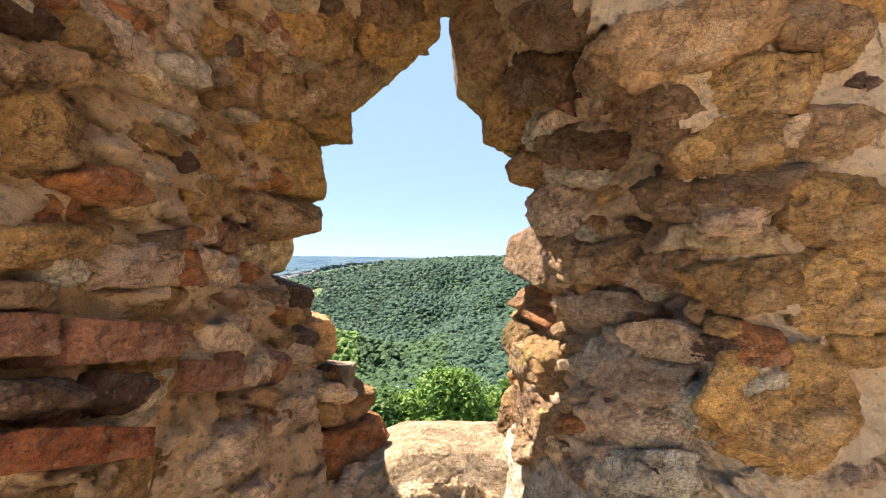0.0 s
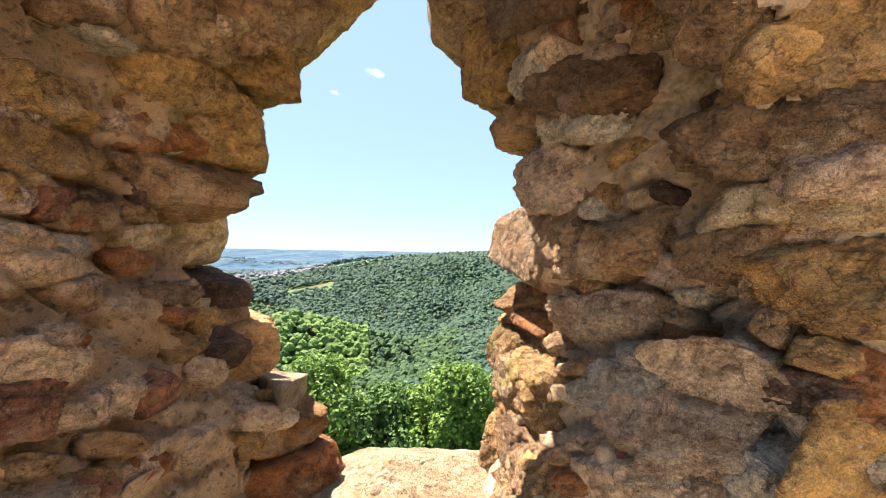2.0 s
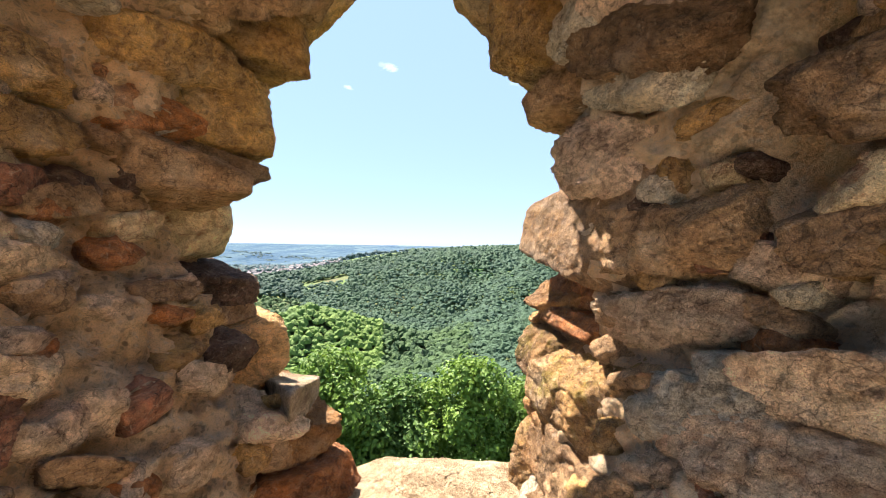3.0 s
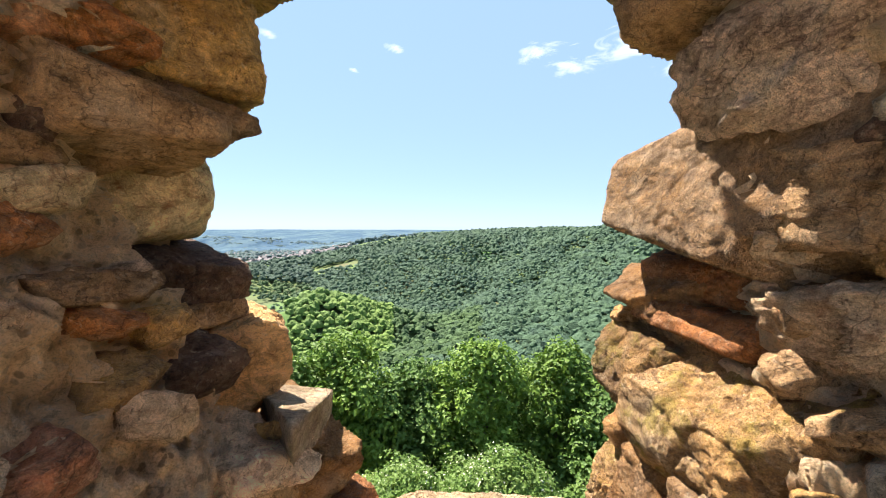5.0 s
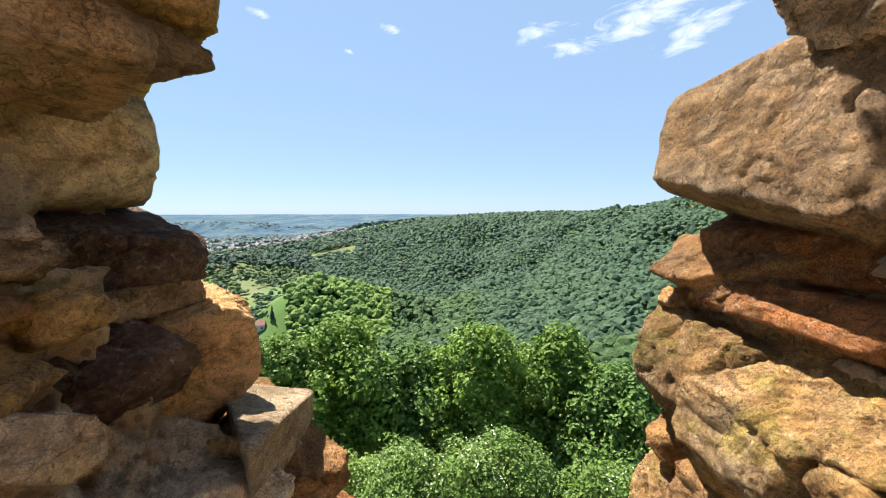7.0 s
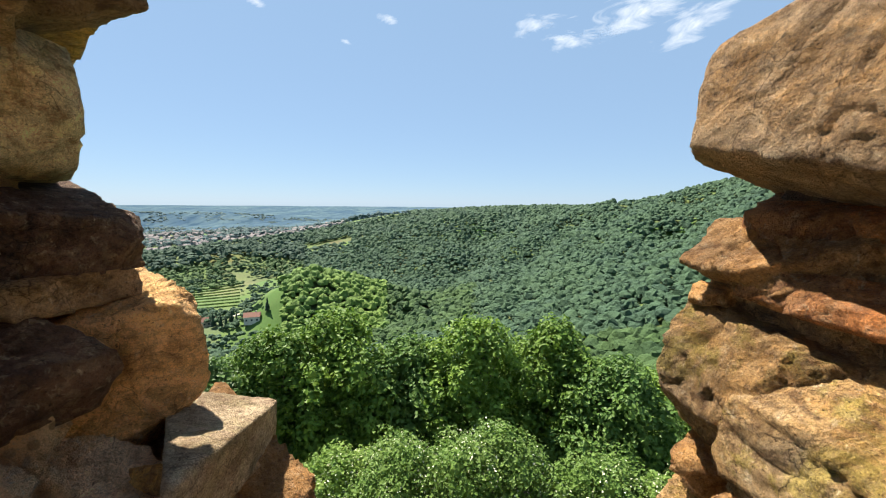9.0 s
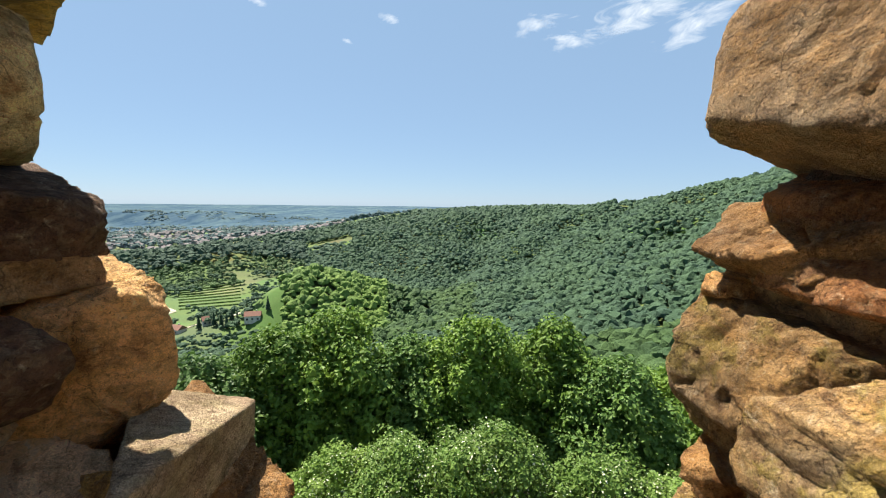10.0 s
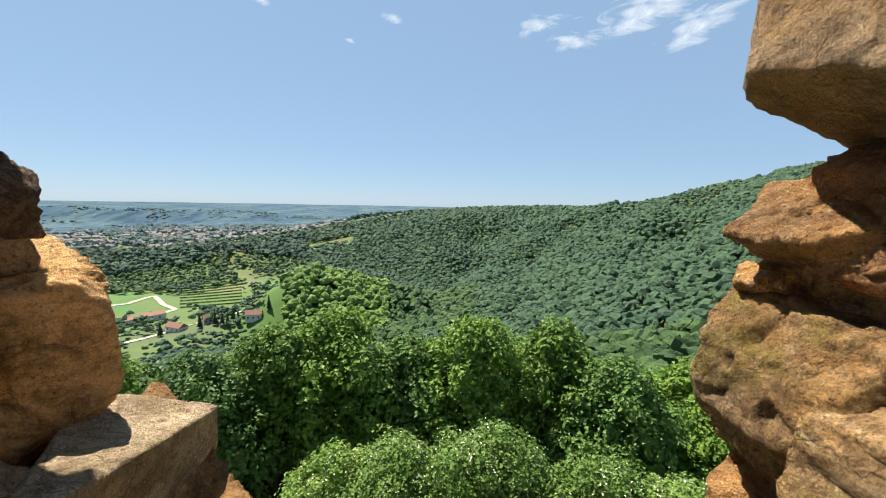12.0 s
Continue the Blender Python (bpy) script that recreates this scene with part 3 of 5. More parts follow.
block("lichen", (0.5, 1.6, 1.065), [((-0.97, -0.2, 0.12), (0.322, 1.61, 1.1)), ((-0.6, -0.1, 0.8), (0.36, 1.66, 1.158)), ((-0.8, -0.2, -0.55), (0.33, 1.62, 1)), ((-0.7, -0.7, 0), (0.36, 1.48, 1.07)), ((0, 0, -1), (0, 0, 0.94)), ((0, 1, 0), (0, 1.8, 1.1)), ((1, 0, 0), (0.75, 1.6, 1.1)), ((0, -1, 0), (0, 1.42, 1.1))], 6, 1.2)
block("sunlit", (0.42, 1.95, 0.935), [((-1, -0.1, -0.1), (0.294, 1.94, 0.94)), ((-0.4, -0.2, 0.9), (0.32, 1.95, 0.975)), ((-0.5, -0.1, -0.85), (0.31, 1.95, 0.905)), ((-0.6, -0.8, 0.1), (0.33, 1.88, 0.94)), ((-0.55, 0.83, 0), (0.294, 1.935, 0.935)), ((1, 0, 0), (0.6, 1.9, 0.9)), ((0, -1, 0), (0, 1.8, 0.94))])
block("sunlit", (0.5, 1.66, 0.89), [((-0.95, -0.25, 0.15), (0.335, 1.68, 0.9)), ((-0.3, -0.1, 0.95), (0.38, 1.7, 0.965)), ((0, 0, -1), (0, 0, 0.79)), ((-0.6, -0.8, 0.1), (0.37, 1.54, 0.9)), ((0, 1, 0), (0, 1.84, 0.9)), ((1, 0, 0), (0.75, 1.6, 0.9))], 6, 1.1)
block("lichen", (0.43, 1.92, 0.77), [((-0.95, -0.1, 0.25), (0.268, 1.93, 0.81)), ((-0.5, -0.3, 0.8), (0.33, 1.93, 0.885)), ((-0.7, -0.7, 0.15), (0.31, 1.83, 0.78)), ((0, 0, -1), (0, 0, 0.62)), ((0, 0, 1), (0, 0, 0.9)), ((-0.55, 0.83, 0), (0.268, 1.935, 0.77)), ((1, 0, 0), (0.65, 1.9, 0.8)), ((0, -1, 0), (0, 1.72, 0.8))], 6)
block("grey", (0.44, 1.6, 0.7), [((-0.85, -0.2, 0.5), (0.3, 1.62, 0.71)), ((-0.3, -0.2, 0.93), (0.4, 1.6, 0.8)), ((-0.5, -0.86, 0.2), (0.36, 1.46, 0.7)), ((0, 0, -1), (0, 0, 0.52)), ((0, 1, 0), (0, 1.8, 0.7)), ((1, 0, 0), (0.7, 1.6, 0.7)), ((0, -1, 0), (0, 1.36, 0.7))], 5)
block("brown", (0.42, 1.52, 0.94), [((-0.95, -0.3, 0.1), (0.325, 1.52, 0.94)), ((0, -0.2, 1), (0.4, 1.52, 1)), ((0, 0, -1), (0, 0, 0.85)), ((-0.5, -0.86, 0), (0.36, 1.42, 0.94)), ((0, 1, 0), (0, 1.62, 0.9)), ((1, 0, 0), (0.6, 1.5, 0.9))])
block("litgrey", (0.62, 1.26, 1.09), [((-.80, -.50, .30), (.485, 1.32, 1.13)), ((-.5, -.2, .85), (.50, 1.36, 1.19)), ((-.7, -.2, -.68), (.47, 1.33, 1.0)), ((0, 0, -1), (0, 0, .95)), ((-.3, .95, 0), (.5, 1.42, 1.1)), ((.2, -.97, .1), (.62, 1.02, 1.1)), ((1, 0, 0), (.85, 1.2, 1.1))], 6, 0.9)
block("litgrey", (0.52, 1.22, 0.84), [((-.75, -.45, .48), (.40, 1.30, .88)), ((-.3, -.2, .93), (.46, 1.25, .945)), ((0, 0, -1), (0, 0, .70)), ((-.3, .95, 0), (.4, 1.42, .85)), ((0, -.97, .1), (.55, 1.03, .85)), ((1, 0, 0), (.75, 1.2, .85))], 6, 0.9)
# left jamb, from the top down
block("ochre", (-0.27, 1.80, 2.52), [((.58, 0, -.81), (-.13, 1.92, 2.405)), ((1, 0, .1), (-.02, 1.93, 2.5)), ((.5, -.8, -.3), (-.20, 1.74, 2.45)), ((.3, .95, 0), (-.1, 1.95, 2.5)), ((-1, 0, 0), (-.7, 1.8, 2.5)), ((0, 0, 1), (0, 0, 2.85)), ((0, -1, 0), (0, 1.55, 2.5))], 6)
block("brown", (-0.47, 1.80, 2.28), [((.75, 0, -.66), (-.345, 1.92, 2.24)), ((.8, -.1, .6), (-.26, 1.92, 2.33)), ((.65, -.7, -.3), (-.40, 1.78, 2.28)), ((.4, .9, 0), (-.35, 1.94, 2.3)), ((-1, 0, 0), (-.75, 1.8, 2.3)), ((0, 0, 1), (0, 0, 2.42)), ((0, -1, 0), (0, 1.5, 2.3)), ((0, 0, -1), (0, 0, 2.18))], 5)
block("ochre", (-0.56, 1.8, 2.13), [((1, 0, 0.12), (-0.42, 1.95, 2.04)), ((-0.1, -0.05, -1), (-0.5, 1.9, 2.003)), ((0.75, 0, 0.66), (-0.415, 1.95, 2.15)), ((0, 0, 1), (0, 0, 2.28)), ((0.76, -0.62, -0.2), (-0.46, 1.84, 2.1)), ((0.55, 0.83, 0), (-0.415, 1.935, 2.13)), ((-1, 0, 0), (-0.9, 1.8, 2.1)), ((0, -1, 0), (0, 1.5, 2.1))], 6)
block("ochre", (-0.7, 1.8, 1.86), [((0.97, 0, 0.2), (-0.533, 1.92, 1.8)), ((0.9, 0.1, -0.4), (-0.54, 1.92, 1.755)), ((0.15, -0.05, -0.99), (-0.56, 1.9, 1.737)), ((0, 0, 1), (0, 0, 1.995)), ((0.86, -0.5, -0.1), (-0.57, 1.82, 1.85)), ((0.55, 0.83, 0), (-0.533, 1.935, 1.86)), ((-1, 0, 0), (-1, 1.8, 1.8)), ((0, -1, 0), (0, 1.52, 1.8))], 6)
block("brown", (-0.72, 1.80, 1.68), [((1, 0, .2), (-.552, 1.94, 1.665)), ((.25, 0, .97), (-.60, 1.9, 1.722)), ((.6, .3, -.74), (-.565, 1.94, 1.648)), ((.1, .38, -.92), (-.60, 1.90, 1.640)), ((.86, -.5, -.1), (-.585, 1.83, 1.66)), ((.5, .86, 0), (-.552, 1.945, 1.67)), ((-1, 0, 0), (-1.0, 1.8, 1.7)), ((0, -1, 0), (0, 1.5, 1.7))], 6, 0.9, 0.5)
block("brown", (-0.64, 1.65, 1.625), [((1, .1, .1), (-.485, 1.685, 1.60)), ((.55, .5, -.67), (-.50, 1.69, 1.575)), ((.1, -.1, -1), (-.55, 1.66, 1.568)), ((.4, 0, .9), (-.53, 1.66, 1.66)), ((.5, .86, 0), (-.49, 1.70, 1.6)), ((.75, -.65, 0), (-.51, 1.60, 1.6)), ((0, -1, 0), (0, 1.48, 1.6)), ((-1, 0, 0), (-.9, 1.6, 1.6))], 5)
block("rust", (-0.73, 1.56, 1.775), [((0.93, -0.35, -0.1), (-0.615, 1.6, 1.77)), ((0.3, 0, -0.95), (-0.66, 1.56, 1.72)), ((0.5, 0, 0.86), (-0.64, 1.5, 1.81)), ((0, 1, 0), (0, 1.66, 1.7)), ((-1, 0, 0), (-0.95, 1.5, 1.7)), ((0.3, -0.95, 0), (-0.66, 1.41, 1.7)), ((0, 0, 1), (0, 0, 1.84))], 5, 0.6)
block("pale", (-0.87, 1.74, 1.51), [((0.98, 0.05, 0.15), (-0.69, 1.94, 1.54)), ((0.78, 0.05, 0.62), (-0.715, 1.94, 1.595)), ((0.85, 0.05, -0.5), (-0.71, 1.94, 1.455)), ((0.4, 0, -0.9), (-0.74, 1.9, 1.405)), ((0, 0, 1), (0, 0, 1.632)), ((0, 0, -1), (0, 0, 1.388)), ((0.92, -0.39, 0), (-0.71, 1.83, 1.5)), ((0.55, 0.83, 0), (-0.672, 1.935, 1.51)), ((0.75, 0.65, 0), (-0.69, 1.97, 1.5)), ((-1, 0, 0), (-1.15, 1.7, 1.5)), ((0.2, -1, 0), (-0.85, 1.44, 1.5))], 6, 0.7)
block("dark", (-0.78, 1.83, 1.295), [((0.2, 0, 0.98), (-0.645, 1.93, 1.347)), ((0.8, 0.1, 0.6), (-0.602, 1.93, 1.326)), ((0.85, 0.1, -0.5), (-0.588, 1.93, 1.277)), ((0, 0, -1), (0, 0, 1.236)), ((0.86, -0.5, 0), (-0.615, 1.83, 1.29)), ((0.55, 0.83, 0), (-0.588, 1.935, 1.295)), ((-1, 0, 0), (-1, 1.8, 1.3)), ((0.2, -1, 0), (-0.75, 1.6, 1.3))], 6, 0.9, 0.5)
block("brown", (-0.72, 1.86, 1.225), [((1, -0.2, 0), (-0.6, 1.9, 1.225)), ((0, 0, 1), (0, 0, 1.255)), ((0, 0, -1), (0, 0, 1.19)), ((0.55, 0.83, 0), (-0.6, 1.935, 1.225)), ((0, -1, 0), (0, 1.65, 1.2)), ((-1, 0, 0), (-0.95, 1.8, 1.2))], 5, 1, 1)
block("peach", (-0.68, 1.89, 1.09), [((0.62, -0.78, 0.03), (-0.56, 1.84, 1.1)), ((0.95, 0.3, 0.08), (-0.49, 1.97, 1.1)), ((-0.05, -0.2, 0.97), (-0.54, 1.92, 1.208)), ((0.69, 0, -0.72), (-0.505, 1.95, 1.015)), ((0.8, 0.1, 0.6), (-0.5, 1.96, 1.175)), ((0.55, 0.83, 0), (-0.49, 1.935, 1.09)), ((-1, 0, 0), (-0.95, 1.9, 1.1)), ((0, -0.3, -1), (-0.7, 1.85, 0.87))], 6, 1.25)
block("dark", (-0.66, 1.68, 1.115), [((0.9, -0.43, 0.1), (-0.555, 1.7, 1.12)), ((0.4, -0.2, 0.9), (-0.58, 1.7, 1.165)), ((0.7, -0.2, -0.68), (-0.575, 1.7, 1.075)), ((0, 0, -1), (0, 0, 1.05)), ((0, 1, 0), (0, 1.8, 1.1)), ((0.4, -0.9, 0), (-0.6, 1.6, 1.1)), ((-1, 0, 0), (-0.85, 1.7, 1.1))], 5)
block("slab", (-0.51, 1.89, 0.945), [((.05, .20, .98), (-.39, 1.88, 1.0)), ((.99, .09, -.13), (-.388, 1.86, .98)), ((-.80, -.60, -.1), (-.388, 1.735, 1.0)), ((0, 1, .1), (-.5, 2.03, .95)), ((-1, 0, 0), (-.75, 1.9, .95)), ((.1, 0, -1), (-.45, 1.9, .885)), ((.7, .7, 0), (-.405, 2.015, .97))], 6, 0.32)
block("litpink", (-0.56, 1.71, 0.89), [((.8, -.5, .2), (-.45, 1.70, .90)), ((.3, -.2, .93), (-.50, 1.70, .955)), ((.7, .1, -.7), (-.46, 1.70, .83)), ((0, 1, 0), (0, 1.83, .9)), ((.2, -.97, 0), (-.5, 1.60, .9)), ((-1, 0, 0), (-.75, 1.7, .9)), ((0, 0, -1), (0, 0, .78))])
block("brown", (-0.5, 1.87, 0.85), [((1, -0.2, 0.1), (-0.4, 1.9, 0.85)), ((0, 0, 1), (0, 0, 0.9)), ((0, 0, -1), (0, 0, 0.77)), ((0.5, -0.85, 0.1), (-0.44, 1.75, 0.85)), ((0.55, 0.83, 0), (-0.4, 1.935, 0.85)), ((-1, 0, 0), (-0.75, 1.9, 0.85)), ((0, -1, 0), (0, 1.68, 0.85))])
block("sunlit", (-0.4, 1.92, 0.82), [((1, -0.1, 0.2), (-0.292, 1.95, 0.85)), ((0.2, -0.2, 0.96), (-0.33, 1.95, 0.885)), ((0.8, -0.2, -0.55), (-0.31, 1.95, 0.785)), ((0.6, -0.8, 0), (-0.34, 1.86, 0.82)), ((0.55, 0.83, 0), (-0.292, 1.935, 0.82)), ((-1, 0, 0), (-0.6, 1.9, 0.8)), ((0, 0, -1), (0, 0, 0.74)), ((0, -1, 0), (0, 1.78, 0.8))])
block("rust", (-0.38, 1.88, 0.67), [((0.85, -0.1, 0.5), (-0.247, 1.95, 0.7)), ((0.6, -0.78, 0.2), (-0.32, 1.78, 0.68)), ((0, 0, 1), (0, 0, 0.76)), ((0.8, -0.1, -0.6), (-0.24, 1.9, 0.62)), ((0.55, 0.83, 0), (-0.24, 1.935, 0.67)), ((-1, 0, 0), (-0.6, 1.9, 0.7)), ((0, 0, -1), (0, 0, 0.54)), ((0, -1, 0), (0, 1.66, 0.7))])
# the sill
block("sill", (0.0, 1.84, 0.60), [((0, .22, .97), (0, 1.92, .722)), ((0, -.12, .99), (0, 1.86, .730)), ((-.34, -.05, .94), (-.10, 1.9, .716)), ((.10, -.1, .98), (.2, 1.9, .716)), ((0, -.75, .66), (0, 1.68, .70)), ((-1, 0, .3), (-.33, 1.9, .6)), ((1, 0, 0), (.38, 1.9, .6)), ((0, 1, 0), (0, 2.02, .6)), ((0, 0, -1), (0, 0, .45))], 6, 0.7)
block("litpink", (-0.16, 1.56, 0.5), [((-0.1, -0.5, 0.86), (-0.15, 1.58, 0.6)), ((0.8, -0.3, 0.5), (-0.02, 1.55, 0.52)), ((-1, 0, 0), (-0.4, 1.5, 0.5)), ((0, -0.9, 0.4), (-0.15, 1.42, 0.5)), ((0, 1, 0), (0, 1.72, 0.5)), ((0, 0, -1), (0, 0, 0.34))])
block("brown", (0.14, 1.5, 0.44), [((0.1, -0.5, 0.86), (0.12, 1.55, 0.56)), ((-0.9, -0.3, 0.3), (-0, 1.5, 0.44)), ((1, 0, 0.2), (0.32, 1.5, 0.44)), ((0, -0.9, 0.4), (0.1, 1.36, 0.4)), ((0, 1, 0), (0, 1.68, 0.4)), ((0, 0, -1), (0, 0, 0.28))])


def fill_rubble():
    """Small broken stones packed between the larger ones all over the opening."""
    rng = np.random.default_rng(77)
    kinds = ["ochre", "brown", "brown", "purple", "purple", "rust", "grey", "pale", "ochre", "dark", "brick"]
    for i in range(190):
        y = rng.uniform(0.98, 1.62)
        z = rng.uniform(0.72, 2.45)
        s = -1 if i % 2 else 1
        x = side(LEFT if s < 0 else RIGHT, y, z)
        if (s > 0 and y > 1.46) or (s < 0 and z < 1.4 and i % 6 != 1):
            continue
        slope = (side(LEFT if s < 0 else RIGHT, y + 0.05, z) - side(LEFT if s < 0 else RIGHT, y - 0.05, z)) / 0.1
        w, h = rng.uniform(0.05, 0.15), rng.uniform(0.03, 0.075)
        turn = 90 * -s + math.degrees(math.atan(-slope))
        stone(kinds[rng.integers(len(kinds))], x + s * (0.05 + rng.uniform(-0.012, 0.012)), y, z, w, 0.10, h, rng.uniform(-14, 14), rng.uniform(-22, 22), turn + rng.uniform(-12, 12), 3, 1.3)
    for i in range(84):
        y, z = rng.uniform(0.35, 0.99), rng.uniform(0.85, 2.35)
        stone(kinds[rng.integers(len(kinds))], -0.62 + rng.uniform(-0.012, 0.012), y, z, rng.uniform(0.06, 0.19), 0.11, rng.uniform(0.03, 0.10), rng.uniform(-14, 14), rng.uniform(-22, 22), 90 + rng.uniform(-12, 12), 3, 1.3)
    for i in range(16):
        x, z = rng.uniform(0.62, 1.15), rng.uniform(0.6, 2.3)
        stone(kinds[rng.integers(len(kinds))], x, 0.985 + rng.uniform(-0.012, 0.012), z, rng.uniform(0.04, 0.10), 0.10, rng.uniform(0.03, 0.06), rng.uniform(-14, 14), rng.uniform(-22, 22), rng.uniform(-12, 12), 3, 1.3)


    # the many stones of the two wall faces, joined kind by kind
    faces = {}
    for i in range(176):
        outer = i < 150
        x, z = (rng.uniform(-1.45, 1.35), rng.uniform(-1.2, 2.75)) if outer else (rng.uniform(0.85, 1.28), rng.uniform(0.1, 2.7))
        if outer and side(LEFT, 2.05, z) - 0.30 < x < side(RIGHT, 2.05, z) + 0.32 and z > 0.5:
            continue
        kind = ("ochre", "brown", "purple", "grey")[rng.integers(4)]
        v, f = chunk((rng.uniform(0.12, 0.32), 0.16, rng.uniform(0.08, 0.16)), 9000 + i, 3)
        m = np.array(pose(x, 1.965 if outer else 1.0, z, rng.uniform(-6, 6), rng.uniform(-8, 8), rng.uniform(-8, 8) + (180 if outer else 0)))
        v = v @ m[:3, :3].T + m[:3, 3]
        vs, fs = faces.setdefault(kind, ([], []))
        k = len(vs)
        vs.extend(v.tolist())
        fs.extend([[q + k for q in g] for g in f])
    for kind, (vs, fs) in faces.items():
        ob = from_arrays("facing_stones", vs, fs, STONE[kind], WALL)
        tagged(ob, kind="stuff")


fill_rubble()

# ---- the room's jamb, base and floor, and an unseen bounce wall ----
def plain_wall(name, x0, x1, y0, y1, z0, z1, step=0.05, label="rough rubble jamb of the ruined wall beside the opening"):
    """A rubble wall with uneven faces and thickness."""
    bm = bmesh.new()
    bmesh.ops.create_cube(bm, size=1.0)
    for v in bm.verts:
        v.co = Vector((x0 if v.co.x < 0 else x1, y0 if v.co.y < 0 else y1, z0 if v.co.z < 0 else z1))
    for ax, ln in ((0, x1 - x0), (1, y1 - y0), (2, z1 - z0)):
        n = max(1, min(60, int(ln / step)))
        for i in range(1, n):
            p, no = Vector((x0, y0, z0)), Vector((0, 0, 0))
            p[ax] += ln * i / n
            no[ax] = 1.0
            bmesh.ops.bisect_plane(bm, geom=bm.verts[:] + bm.edges[:] + bm.faces[:], plane_co=p, plane_no=no)
    for v in bm.verts:
        v.co = rough_point(v.co, 0.03)
    ob = part(name, bm, MORTAR)
    return tagged(ob, label, "wall", kind="structure")


plain_wall("wall_left", -1.05, -0.645, 0.28, 0.98, -0.1, 2.5, 0.08)


def jamb_face():
    """Crumbling mortar face of the jamb that runs back beside the opening."""
    ys, zs = np.linspace(0.27, 0.99, 76), np.linspace(-0.1, 2.52, 270)
    verts = [rough_point((-0.603 - 0.05 * max(0.0, 0.33 - y) / 0.06, y, z)) for y in ys for z in zs]
    n = len(zs)
    faces = [(i * n + j, i * n + j + 1, (i + 1) * n + j + 1, (i + 1) * n + j) for i in range(len(ys) - 1) for j in range(n - 1)]
    ob = from_arrays("wall_left_face", verts, faces, MORTAR)
    tagged(ob, "crumbling mortar face of the ruined jamb", "wall", kind="structure")


jamb_face()
# Added out of view: its sunlit side throws warm light on the left jamb.
plain_wall("bounce_wall_right", 3.0, 3.5, -6.0, 0.9, -0.1, 3.2, 0.3, "unseen pale rubble wall added to bounce sunlight onto the left jamb")
plain_wall("terrace", -7.5, 8.5, -15.0, 0.95, -14.0, -0.06, 0.6, "massive rubble base under the trodden terrace")


# The floor is out of view; its pale warm colour reflects sun onto the wall.
def earth_material():
    k = Mat("pale_bounce_earth", 0.95)
    k.colour(k.mix(k.ramp(k.noise(3, 6, 0.65), 0.35, 0.65), (0.68, 0.53, 0.35), (0.78, 0.64, 0.45)))
    k.bump(k.noise(30, 6, 0.7), 0.01)
    return k.m


bm = bmesh.new()
bmesh.ops.create_grid(bm, x_segments=60, y_segments=60, size=0.5)
for v in bm.verts:
    v.co = Vector((0.5 + v.co.x * 16, -7.0 + v.co.y * 16, 0.0 + 0.02 * noise.noise(v.co * 30)))
tagged(part("floor", bm, earth_material()), "unseen pale earth floor that bounces sunlight onto the ruined wall", "floor", kind="structure")

# ---- the land outside ----
def polar(az, d):
    return d * math.sin(radians(az)), d * math.cos(radians(az))


def crest(*rows):
    return [(*polar(az, d), z) for az, d, z in rows]


VALE = -112.0
RIDGES = [  # crest line and half width
    (crest((62, 560, 75), (38, 750, 50), (30, 850, 26), (18, 950, -8), (8, 1020, -16), (0, 1050, -14), (-8, 1100, -28), (-16, 1200, -55), (-24, 1350, -92)), 640.0),
    (crest((-30, 390, -100), (-26, 395, -76), (-21, 400, -64), (-14, 400, -78), (-8, 395, -90), (-2, 385, -103)), 80.0),
    (crest((-52, 900, -95), (-38, 800, -86), (-30, 760, -82), (-22, 800, -88), (-12, 900, -100)), 170.0),
    (crest((70, 900, 60), (40, 1300, 30), (22, 1700, -20), (10, 2100, -50)), 800.0),
    (crest((-62, 2300, -52), (-44, 2100, -50), (-32, 2150, -62), (-22, 2400, -88)), 260.0),
]


GULLIES = [  # bottom line, depth and half width of the ravines in the facing hillside
    ([polar(27.5, 640), polar(26, 500), polar(22, 385)], 16.0, 30.0),
    ([polar(13, 720), polar(9, 560), polar(5, 440)], 13.0, 30.0),
    ([polar(2, 760), polar(0, 600), polar(-3, 480)], 11.0, 34.0),
    ([polar(19, 760), polar(17.5, 600), polar(15, 430)], 8.0, 26.0),
]


